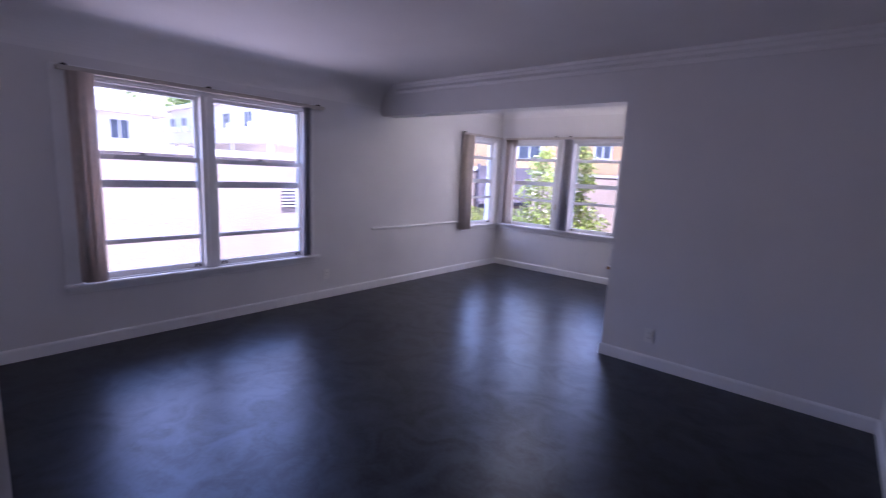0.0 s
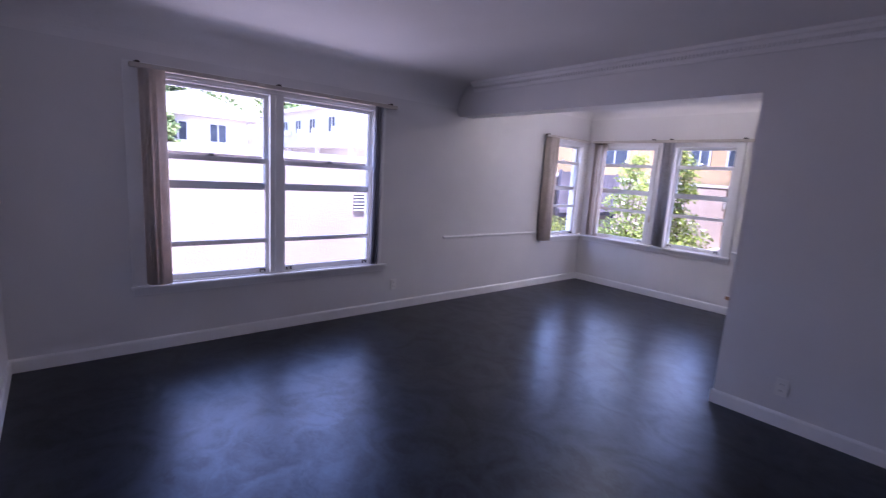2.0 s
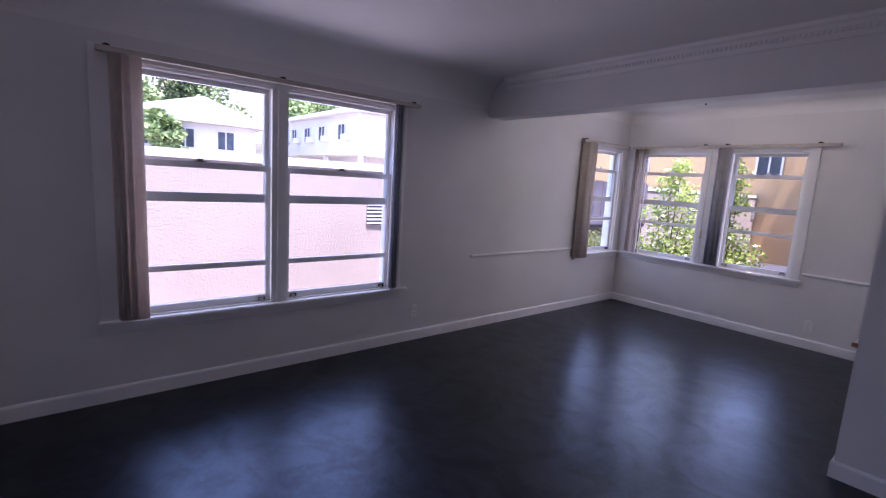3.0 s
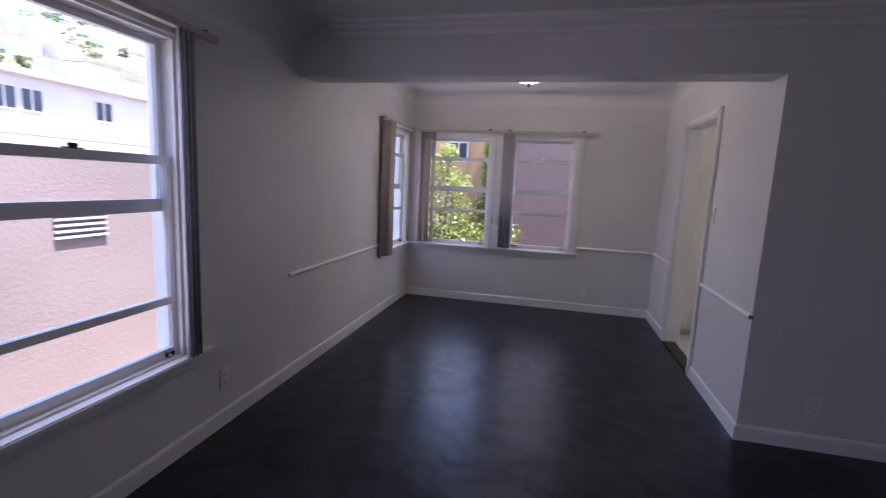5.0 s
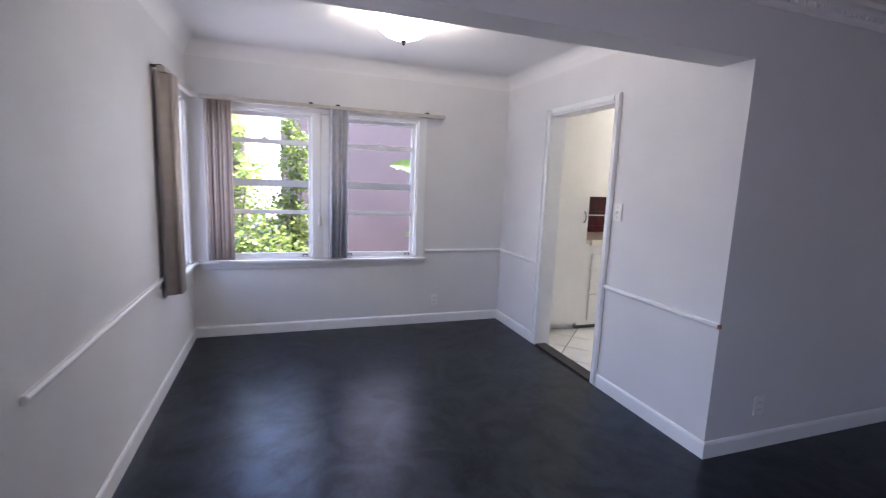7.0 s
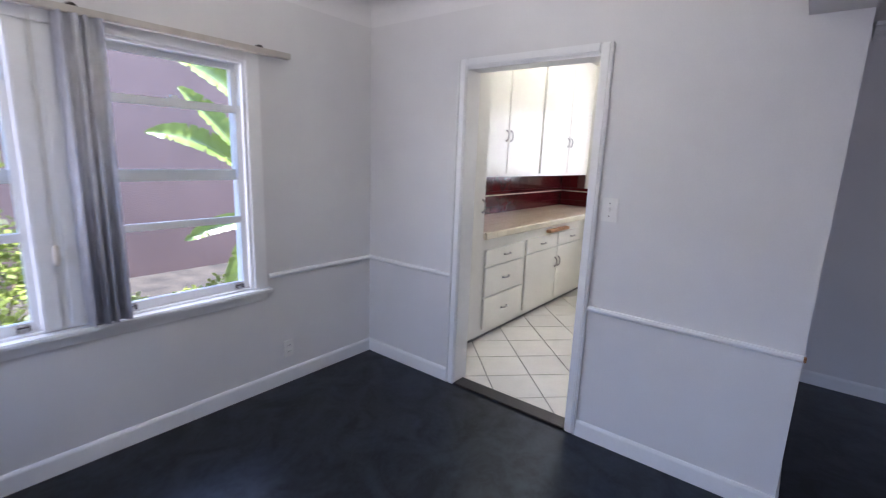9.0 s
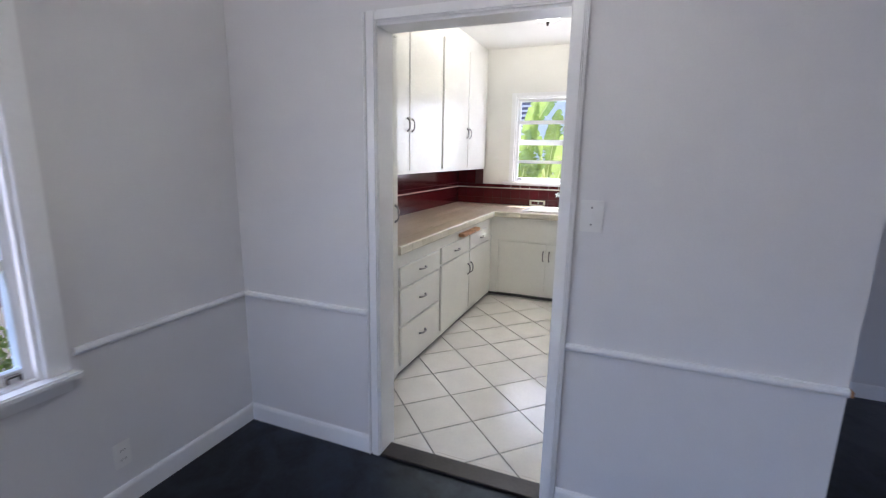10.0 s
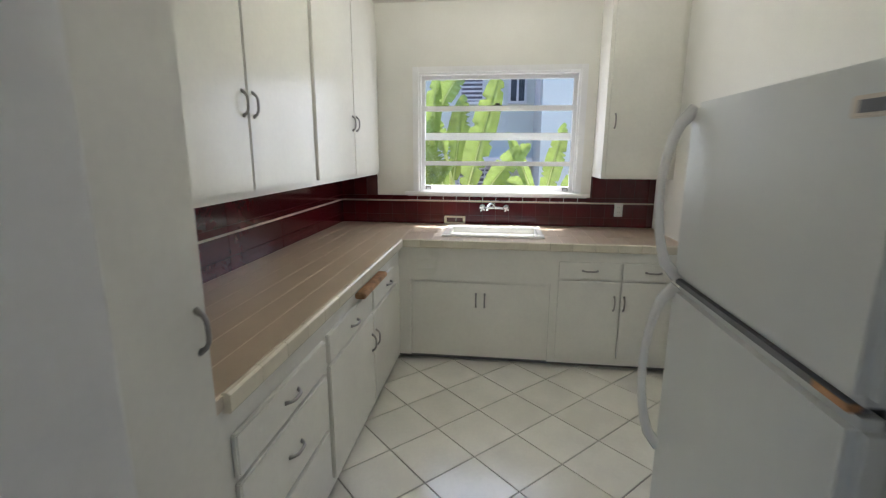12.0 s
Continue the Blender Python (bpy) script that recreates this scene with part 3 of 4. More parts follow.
outlet("x", XW, 1, 3.22, 0.275)
outlet("y", YB, -1, -1.42, 0.235)
outlet("y", YP, -1, -0.325, 0.26)
outlet("x", XE, -1, 1.99, 0.42)
sw = thing("light_switch", "ivory toggle switch plate beside the kitchen doorway", "light switch")
P = place("x", XR, -1)
sb = bmesh.new()
wbox(sb, P, 4.796, 4.878, 0, 0.009, 1.222, 1.342, 0.003)
part("cover_plate", sb, M_plate, sw)
sb = bmesh.new()
wbox(sb, P, 4.832, 4.843, 0.008, 0.021, 1.274, 1.292, 0.002)
part("toggle", sb, M_plate, sw)
for z in (1.250, 1.314):
    sb = bmesh.new()
    wbox(sb, P, 4.834, 4.841, 0.0085, 0.0105, z - 0.0035, z + 0.0035, 0.001)
    part("screw", sb, M_chrome, sw)


# ---- ceiling lamps ----
def bowl_lamp(x, y, zc, r, drop):
    t = thing("ceiling_lamp", "semi-flush ceiling lamp with a lit alabaster glass bowl", "ceiling lamp", group="ceiling lamps")
    part("canopy", lathe(bmesh.new(), [(0.05, 0.0), (0.06, -0.012), (0.05, -0.025), (0.012, -0.03), (0.010, -drop + 0.03)], (x, y, zc)), M_bronze, t)
    z = zc - drop
    prof = [(0.012, 0.0), (r * 0.35, 0.012), (r * 0.62, 0.032), (r * 0.80, 0.056), (r * 0.91, 0.075), (r, 0.084), (r - 0.004, 0.089), (r * 0.90, 0.081), (r * 0.78, 0.062), (r * 0.60, 0.039), (r * 0.34, 0.019), (0.012, 0.008)]
    part("bowl", lathe(bmesh.new(), prof, (x, y, z), 32), M_bowl, t, "glowing alabaster glass bowl")
    part("finial", lathe(bmesh.new(), [(0.003, -0.028), (0.011, -0.02), (0.006, -0.012), (0.018, -0.003), (0.014, 0.006)], (x, y, z), 12), M_bronze, t, "dark bronze finial")
    return t


bowl_lamp(-2.14, 5.23, ZD, 0.185, 0.165)
bowl_lamp(1.30, 5.42, ZK, 0.165, 0.19)
for n, p, e in (("dining_bulb", (-2.12, 5.23, ZD - 0.07), BULB), ("kitchen_bulb", (1.30, 5.42, ZK - 0.07), KBULB)):
    lb2 = new(n, bpy.data.lights.new(n, "POINT"))
    lb2.location, lb2.data.energy, lb2.data.shadow_soft_size, lb2.data.color = p, e, 0.04, (1.0, 0.90, 0.72)


# ---- kitchen ----
ZC, YF, XS = 0.925, 6.05, 2.17


def pull(P, a, d, z, upright, parent, length=0.10):
    """A bowed nickel pull."""
    bm = bmesh.new()
    pts = []
    for k in range(9):
        u = k / 8 - 0.5
        q = 0.026 * (1 - (2 * u) ** 4)
        pts.append(P(a, d + q, z + u * length) if upright else P(a + u * length, d + q, z))
    tube(bm, pts, [0.0085 if k in (0, 8) else 0.0058 for k in range(9)], 8)
    return part("handle", bm, M_chrome, parent, "bowed nickel handle")


def front(P, name, a0, a1, z0, z1, d, parent, pulls=(), thick=0.019):
    bm = bmesh.new()
    wbox(bm, P, a0, a1, d - 0.001, d + thick, z0, z1, 0.004)
    f = part(name, bm, M_cab, parent)
    for a, z, up in pulls:
        pull(P, a, d + thick - 0.002, z, up, f)
    return f


PN = place("y", YF, -1)
PS = place("x", XS, -1)
GAP = 0.012
u1 = thing("base_cabinet", "white painted base cabinet with three drawers", "cabinet", group="kitchen base cabinets")
part("body", boxes((XP, 0.71, YF, YKN, 0.05, ZC - 0.04), (XP, 0.71, YF + 0.04, YKN, 0.0, 0.05)), M_cab, u1)
for z0, z1 in ((0.645, 0.78), (0.385, 0.628), (0.10, 0.368)):
    front(PN, "drawer", 0.04, 0.69, z0, z1, 0, u1, [(0.37, (z0 + z1) / 2, False)])
u2 = thing("base_cabinet", "white painted base cabinet with two drawers over double doors", "cabinet", group="kitchen base cabinets")
part("body", boxes((0.71, XS, YF, YKN, 0.05, ZC - 0.04), (0.71, XS + 0.06, YF + 0.04, YKN, 0.0, 0.05)), M_cab, u2)
front(PN, "drawer", 0.73, 1.38, 0.655, 0.785, 0, u2, [(1.06, 0.715, False)])
front(PN, "drawer", 1.41, 1.93, 0.655, 0.785, 0, u2, [(1.76, 0.715, False)])
front(PN, "door", 0.73, 1.395, 0.10, 0.64, 0, u2, [(1.36, 0.48, True)])
front(PN, "door", 1.40, 2.02, 0.10, 0.64, 0, u2, [(1.44, 0.48, True)])
s1 = thing("sink_cabinet", "white painted sink cabinet with recessed double doors and a vent panel", "cabinet", group="kitchen base cabinets")
part("body", boxes((XS, XEK, 4.95, YF, 0.05, ZC - 0.04), (XS + 0.06, XEK, 4.95, YF + 0.04, 0.0, 0.05)), M_cab, s1)
part("face_frame", boxes((XS - 0.016, XS, 4.95, YF, 0.635, ZC - 0.04), (XS - 0.016, XS, 5.965, YF, 0.05, 0.635), (XS - 0.016, XS, 4.95, 4.972, 0.05, 0.635)), M_cab, s1)
front(PS, "door", 5.462, 5.945, 0.105, 0.618, 0, s1, [(5.49, 0.49, True)], 0.012)
front(PS, "door", 4.99, 5.457, 0.105, 0.618, 0, s1, [(5.428, 0.49, True)], 0.012)
bm = bmesh.new()
wbox(bm, PS, 5.77, 5.94, 0.016, 0.02, 0.705, 0.785, 0.002)
for k in range(5):
    wbox(bm, PS, 5.785, 5.925, 0.0195, 0.023, 0.717 + k * 0.0125, 0.723 + k * 0.0125)
part("vent_panel", bm, M_cab, s1)
s2 = thing("base_cabinet", "white painted corner base cabinet with drawers over doors", "cabinet", group="kitchen base cabinets")
part("body", boxes((XS - 0.016, XEK, YKS + 0.01, 4.95, 0.05, ZC - 0.04), (XS + 0.06, XEK, YKS + 0.01, 4.95, 0.0, 0.05)), M_cab, s2)
for a0, a1, hz in ((4.505, 4.92, 4.54), (4.10, 4.495, 4.475)):
    front(PS, "drawer", a0, a1, 0.685, 0.80, 0.016, s2, [((a0 + a1) / 2, 0.742, False)])
    front(PS, "door", a0, a1, 0.105, 0.668, 0.016, s2, [(hz, 0.515, True)])
# dark grey here paints the shadow in the recess below the doors
solid("toe_kick", boxes((XP, XS + 0.055, YF + 0.034, YF + 0.04, 0.004, 0.05), (XS + 0.054, XS + 0.06, YKS + 0.01, YF + 0.034, 0.004, 0.05)), M_gasket, "toe kick under the cabinets, coloured dark grey for the shadow there", "trim", kind="structure")

# worktop: bed, separate tiles, rounded edge tiles
wt = thing("worktop", "beige tiled worktop with pale grout and a cream edge", "worktop")
SX0, SX1, SY0, SY1 = 2.31, 2.80, 5.03, 5.74
part("bed", boxes((XP, XEK, YF - 0.02, YKN, ZC - 0.04, ZC - 0.0014), (XS - 0.03, SX0, YKS + 0.01, YF - 0.02, ZC - 0.04, ZC - 0.0014), (SX1, XEK, YKS + 0.01, YF - 0.02, ZC - 0.04, ZC - 0.0014),
                  (SX0, SX1, YKS + 0.01, SY0, ZC - 0.04, ZC - 0.0014), (SX0, SX1, SY1, YF - 0.02, ZC - 0.04, ZC - 0.0014)), M_cgrout, wt)

# upper cabinets and pantry
YU = 6.39
PU = place("y", YU, -1)
for lab, x0, x1, doors in (("tall white painted wall cabinet with double doors up to the ceiling", XP, 1.53, ((0.01, 0.84, 0.805), (0.85, 1.51, 0.885))),
                           ("white painted wall cabinet with double doors beside the window wall", 1.53, XEK, ((1.555, 2.235, 2.20), (2.245, 2.89, 2.285)))):
    uc = thing("wall_cabinet", lab, "cabinet", group="kitchen wall cabinets")
    part("body", boxes((x0, x1, YU, YKN, 1.343, ZK)), M_cab, uc)
    for a0, a1, hx in doors:
        front(PU, "door", a0, a1, 1.372, ZK - 0.16, 0, uc, [(hx, 1.725, True)])
uc = thing("wall_cabinet", "white painted wall cabinet in the corner above the worktop", "cabinet", group="kitchen wall cabinets")
part("body", boxes((2.56, XEK, YKS + 0.01, 4.60, 1.342, ZK)), M_cab, uc)
PR = place("x", 2.56, -1)
front(PR, "door", 4.12, 4.575, 1.365, ZK - 0.08, 0, uc, [(4.535, 1.755, True)])
pn = thing("pantry_cabinet", "tall white painted pantry cabinet beside the doorway", "cabinet")
part("body", boxes((XK, XP, 6.0, YKN, 0.09, ZK), (XK, XP, YF + 0.05, YKN, 0, 0.09)), M_cab, pn)
PP = place("y", 6.0, -1)
front(PP, "door", XK + 0.03, XP - 0.02, 0.12, 2.10, 0, pn, [(XP - 0.055, 1.155, True)])
front(PP, "door", XK + 0.03, XP - 0.02, 2.13, ZK - 0.10, 0, pn, [(XP - 0.055, 2.2, True)])

# drop-in sink
sk = thing("sink", "white porcelain drop-in kitchen sink", "sink")
rim = bmesh.new()
zr = ZC + 0.012
for r in ((SX0 - 0.02, SX0 + 0.03, SY0 - 0.02, SY1 + 0.02), (SX1 - 0.09, SX1 + 0.02, SY0 - 0.02, SY1 + 0.02), (SX0 + 0.03, SX1 - 0.09, SY0 - 0.02, SY0 + 0.03), (SX0 + 0.03, SX1 - 0.09, SY1 - 0.03, SY1 + 0.02)):
    box(rim, *r, ZC - 0.002, zr, 0.005)
part("rim", rim, M_porc, sk)
part("basin", boxes((SX0 + 0.02, SX0 + 0.03, SY0 + 0.02, SY1 - 0.02, 0.74, ZC), (SX1 - 0.09, SX1 - 0.08, SY0 + 0.02, SY1 - 0.02, 0.74, ZC), (SX0 + 0.03, SX1 - 0.09, SY0 + 0.02, SY0 + 0.03, 0.74, ZC),
                    (SX0 + 0.03, SX1 - 0.09, SY1 - 0.03, SY1 - 0.02, 0.74, ZC), (SX0 + 0.03, SX1 - 0.09, SY0 + 0.03, SY1 - 0.03, 0.74, 0.75)), M_porc, sk)
for k in range(4):
    part("hole_cover", lathe(bmesh.new(), [(0.02, 0), (0.02, 0.004), (0.012, 0.007)], (SX1 - 0.035, 5.24 + k * 0.09, zr), 14), M_chrome, sk)

# wall-mounted faucet
fc = thing("faucet", "chrome wall-mounted bridge faucet with two handles", "faucet")
fx, fy, fz = XEK - 0.022, 5.385, 1.07
part("bridge", tube(bmesh.new(), [(fx - 0.05, fy - 0.10, fz), (fx - 0.05, fy, fz + 0.006), (fx - 0.05, fy + 0.10, fz)], 0.012, 10), M_polish, fc)
for s in (-1, 1):
    part("valve", tube(bmesh.new(), [(fx, fy + s * 0.10, fz), (fx - 0.008, fy + s * 0.10, fz), (fx - 0.01, fy + s * 0.10, fz), (fx - 0.05, fy + s * 0.10, fz), (fx - 0.062, fy + s * 0.10, fz)], [0.028, 0.028, 0.016, 0.018, 0.014], 14), M_polish, fc)
    hb = bmesh.new()
    for k in range(4):
        an = k * math.pi / 2 + 0.5
        tube(hb, [(fx - 0.066, fy + s * 0.10, fz), (fx - 0.068, fy + s * 0.10 + 0.026 * math.cos(an), fz + 0.026 * math.sin(an))], [0.006, 0.008], 8)
    part("cross_handle", hb, M_polish, fc)
part("spout", tube(bmesh.new(), [(fx - 0.05, fy, fz), (fx - 0.06, fy + 0.005, fz + 0.04), (fx - 0.10, fy + 0.03, fz + 0.045), (fx - 0.16, fy + 0.05, fz + 0.03), (fx - 0.19, fy + 0.055, fz + 0.005)], [0.011, 0.012, 0.011, 0.010, 0.010], 10), M_polish, fc)

# soap dish, outlet, wooden rod
sd = thing("soap_dish", "cream ceramic soap dish set in the backsplash", "soap dish")
part("frame", boxes((XEK - 0.035, XEK - 0.012, 5.63, 5.65, 0.93, 0.995), (XEK - 0.035, XEK - 0.012, 5.79, 5.81, 0.93, 0.995), (XEK - 0.035, XEK - 0.012, 5.65, 5.79, 0.98, 0.995), (XEK - 0.05, XEK - 0.012, 5.65, 5.79, 0.93, 0.942), bevel=0.003), M_liner, sd)
part("recess", boxes((XEK - 0.016, XEK - 0.012, 5.65, 5.79, 0.942, 0.98)), M_cgrout, sd)
outlet("x", XEK - 0.012, -1, 4.37, 1.07, "ivory duplex outlet plate on the red backsplash")
solid("wooden_stick", boxes((1.14, 1.59, YF - 0.055, YF - 0.0005, 0.808, 0.838), bevel=0.005), M_wood, "bare wooden pull-out board edge under the worktop", "cutting board")

# refrigerator
fr = thing("refrigerator", "white top-freezer refrigerator with textured doors and bowed handles", "refrigerator")
FX0, FX1, FY, FT, FG = -0.425, 0.215, 4.891, 1.655, 1.218
part("body", boxes((FX0 + 0.025, FX1 - 0.01, YKS + 0.04, FY - 0.075, 0.03, FT - 0.01), bevel=0.008), M_fridge, fr)
part("gasket", boxes((FX0 + 0.04, FX1 - 0.02, FY - 0.075, FY - 0.06, 0.05, FT - 0.02)), M_gasket, fr)
fd = part("freezer_door", boxes((FX0, FX1, FY - 0.06, FY, FG + 0.008, FT), bevel=0.016), M_fridge, fr)
dd = part("fridge_door", boxes((FX0, FX1, FY - 0.06, FY, 0.06, FG - 0.008), bevel=0.016), M_fridge, fr)


def bow(z0, z1, parent):
    bm = bmesh.new()
    pts, rad = [], []
    for k in range(13):
        u = k / 12
        q = 0.055 * math.sin(math.pi * min(1, max(0, u))) ** 0.45
        pts.append((FX1 - 0.022 + 0.02 * math.sin(math.pi * u), FY - 0.004 + q, z0 + (z1 - z0) * u))
        rad.append(0.0105 + 0.006 * abs(2 * u - 1) ** 3)
    tube(bm, pts, rad, 10)
    return part("handle", bm, M_porc, parent, "bowed white plastic handle")


bow(FG + 0.012, FT - 0.015, fd)
bow(0.75, FG - 0.012, dd)
bm = bmesh.new()
box(bm, -0.415, -0.32, FY - 0.001, FY + 0.004, 1.583, 1.611, 0.002)
badge = part("badge", bm, M_liner, fd, "small rectangular maker's badge")
part("badge_inset", boxes((-0.405, -0.335, FY + 0.0035, FY + 0.005, 1.589, 1.605)), M_gasket, badge)
part("trim_strip", boxes((FX0 + 0.03, FX1 - 0.012, FY - 0.035, FY - 0.006, FG - 0.006, FG + 0.006)), M_gasket, fr)
part("rust_spot", boxes((-0.40, -0.33, FY - 0.02, FY - 0.004, FG - 0.005, FG + 0.005)), M_wood, fr, "rusty orange stretch of the door seam")
for x in (FX0 + 0.06, FX1 - 0.06):
    part("foot", lathe(bmesh.new(), [(0.018, 0), (0.018, 0.012), (0.01, 0.014), (0.01, 0.034)], (x, FY - 0.12, 0), 10), M_gasket, fr)
    part("foot", lathe(bmesh.new(), [(0.018, 0), (0.018, 0.012), (0.01, 0.014), (0.01, 0.034)], (x, YKS + 0.12, 0), 10), M_gasket, fr)


# ---- outside ----
solid("ground", boxes((-600, 600, -600, 600, GROUND - 0.2, GROUND)), M_ground, "pale concrete and soil around the houses", "ground", kind="structure")


def house_window(parent, P, a0, a1, z0, z1, bars=1):
    f = bmesh.new()
    for r in ((a0 - 0.06, a0, z0 - 0.06, z1 + 0.06), (a1, a1 + 0.06, z0 - 0.06, z1 + 0.06), (a0, a1, z0 - 0.06, z0), (a0, a1, z1, z1 + 0.06)):
        wbox(f, P, r[0], r[1], -0.01, 0.05, r[2], r[3])
    for k in range(bars):
        m = a0 + (a1 - a0) * (k + 1) / (bars + 1)
        wbox(f, P, m - 0.025, m + 0.025, 0.0, 0.04, z0, z1)
    w = part("window", f, M_coping, parent)
    g = bmesh.new()
    wbox(g, P, a0, a1, 0.002, 0.012, z0, z1)
    part("pane", g, M_ext_glass, w)


def louver(parent, P, a0, a1, z0, z1, n):
    b = bmesh.new()
    wbox(b, P, a0, a1, 0.002, 0.008, z0, z1)
    lv = part("vent", b, M_dark, parent)
    for k in range(n):
        s = bmesh.new()
        z = z0 + (z1 - z0) * (k + 0.2) / n
        wbox(s, P, a0 - 0.01, a1 + 0.01, 0.006, 0.03, z, z + (z1 - z0) * 0.42 / n)
        part("slat", s, M_coping, lv)


# low pink building to the west
pk = thing("pink_building", "long low pink stucco building with a white roof edge", "building")
part("wall", boxes((-12, -5.63, -14, 24, GROUND, 1.54)), M_pink, pk)
part("roof_edge", boxes((-12.05, -5.61, -14.05, 24.05, 1.54, 1.63)), M_coping, pk)
PX = place("x", -5.63, 1)
for a in (-3.2, 3.85, 13.5, 18.2):
    louver(pk, PX, a, a + 0.42, 0.84, 1.13, 6)

# dark panel fence in front of it
df = thing("fence", "dark grey board fence against the pink wall", "fence")
for k in range(9):
    part("board", boxes((-5.53, -5.49, 8.6 + k * 0.26, 8.6 + k * 0.26 + 0.25, 0.72, 1.66 + 0.01 * (k % 2))), M_dark, df)
part("rail", boxes((-5.49, -5.45, 8.6, 10.93, 0.80, 0.88)), M_dark, df)
for y in (8.62, 9.75, 10.85):
    part("post", boxes((-5.57, -5.53, y, y + 0.07, GROUND, 1.70)), M_dark, df)

# white two-storey apartment block
ap = thing("apartment_block", "white two-storey stucco apartment block with small windows", "building")
part("wall", boxes((-34, -20.7, 11.9, 30, 2.5, 4.55), (-34, -22.2, 13.2, 30, GROUND, 2.5)), M_white, ap)
part("roof", boxes((-34.3, -20.3, 11.5, 30.3, 4.55, 4.75)), M_coping, ap)
PA, PB2 = place("x", -20.7, 1), place("y", 11.9, -1)
for a in (13.3, 14.2, 17.0, 20.3, 23.5):
    house_window(ap, PA, a, a + 0.7, 3.35, 4.1)
for a in (-33, -31.2, -29.4, -27.4, -25.4, -23.0):
    house_window(ap, PB2, a, a + 0.75, 3.3, 4.05)
    bx = bmesh.new()
    wbox(bx, PB2, a + 0.95, a + 1.35, 0, 0.35, 3.2, 3.5)
    part("air_conditioner", bx, M_coping, ap)
for x in (-33, -29, -25, -21):
    part("post", boxes((x, x + 0.2, 12.0, 12.2, GROUND, 2.5)), M_white, ap)

# gabled white house farther off
gh = thing("gabled_house", "white stucco house with a low gable roof", "house")
part("wall", boxes((-32, -24, 2.5, 8.0, GROUND, 3.6)), M_white, gh)
bm = bmesh.new()
g = [bm.verts.new(p) for x in (-32.4, -23.5) for p in ((x, 1.9, 3.55), (x, 5.6, 4.55), (x, 8.6, 3.55), (x, 8.6, 3.4), (x, 1.9, 3.4))]
for k in range(5):
    bm.faces.new((g[k], g[(k + 1) % 5], g[5 + (k + 1) % 5], g[5 + k]))
bm.faces.new(g[:5])
bm.faces.new(g[5:])
part("roof", bm, M_roof, gh)
PG = place("x", -24.0, 1)
for a in (3.2, 4.6, 6.3):
    house_window(gh, PG, a, a + 0.7, 2.3, 3.1)
wh = thing("white_house", "white two-storey house with a porch overhang", "house")
part("wall", boxes((-40, -28, -12, 0.5, GROUND, 3.9)), M_white, wh)
part("roof", boxes((-40.4, -27.4, -12.5, 0.9, 3.9, 4.1)), M_coping, wh)
for a in (-9, -6, -3, -1.2):
    house_window(wh, place("x", -28, 1), a, a + 0.9, 2.3, 3.3)

# hillside
def hill(x, y):
    """Height of the slope at a place."""
    d = math.hypot(x, y)
    rise = max(0.0, min(d, 260.0) - 70.0) * 0.36
    return rise * (0.85 + 0.35 * noise.noise(Vector((x * 0.015, y * 0.015, 3)))) - 1


bm = bmesh.new()
hills = random.Random(7)
N = 70
rows = []
for dist in (70, 90, 110, 135, 160, 190, 225, 260, 300):
    rows.append([bm.verts.new((dist * math.cos(an), dist * math.sin(an), hill(dist * math.cos(an), dist * math.sin(an)))) for an in (radians(95 + 170 * k / N) for k in range(N + 1))])
for p, q in zip(rows, rows[1:]):
    for k in range(N):
        bm.faces.new((p[k], p[k + 1], q[k + 1], q[k])).smooth = True
solid("hillside", bm, M_hill, "dry brown hillside behind the houses", "hill", kind="structure")


def clump(bm, c, r, rng, n, size):
    """Loose leaf quads in a rough ball."""
    for _ in range(n):
        d = Vector((rng.gauss(0, 1), rng.gauss(0, 1), rng.gauss(0, 1))).normalized() * r * rng.random() ** 0.4
        p = Vector(c) + d
        a = Vector((rng.gauss(0, 1), rng.gauss(0, 1), rng.gauss(0, 0.6))).normalized()
        b = a.orthogonal().normalized()
        b = Matrix.Rotation(rng.uniform(0, 6.28), 3, a) @ b
        l, w = size * rng.uniform(0.7, 1.3), size * rng.uniform(0.28, 0.42)
        v = [bm.verts.new(q) for q in (p, p + a * l * 0.5 + b * w, p + a * l, p + a * l * 0.5 - b * w)]
        bm.faces.new(v)


bm = bmesh.new()
for _ in range(420):
    an, dist = radians(hills.uniform(100, 250)), hills.uniform(75, 250)
    x, y = dist * math.cos(an), dist * math.sin(an)
    clump(bm, (x, y, hill(x, y) + 1), hills.uniform(1.4, 4.2), hills, 70, 1.2)
solid("hill_trees", bm, M_far, "scattered dark green trees on the hillside", "trees", kind="stuff")
bm = bmesh.new()
for _ in range(110):
    an, dist = radians(hills.uniform(100, 250)), hills.uniform(90, 230)
    x, y, w = dist * math.cos(an), dist * math.sin(an), hills.uniform(2, 4.5)
    z = hill(x, y)
    box(bm, x - w, x + w, y - w * 0.8, y + w * 0.8, z - 3, z + hills.uniform(1.8, 4))
solid("hill_houses", bm, M_white, "small pale houses scattered over the hillside", "houses", kind="stuff")

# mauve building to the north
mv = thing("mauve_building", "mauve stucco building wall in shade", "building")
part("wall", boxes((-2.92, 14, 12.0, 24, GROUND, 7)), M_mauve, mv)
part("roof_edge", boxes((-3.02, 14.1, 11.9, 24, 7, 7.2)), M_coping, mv)
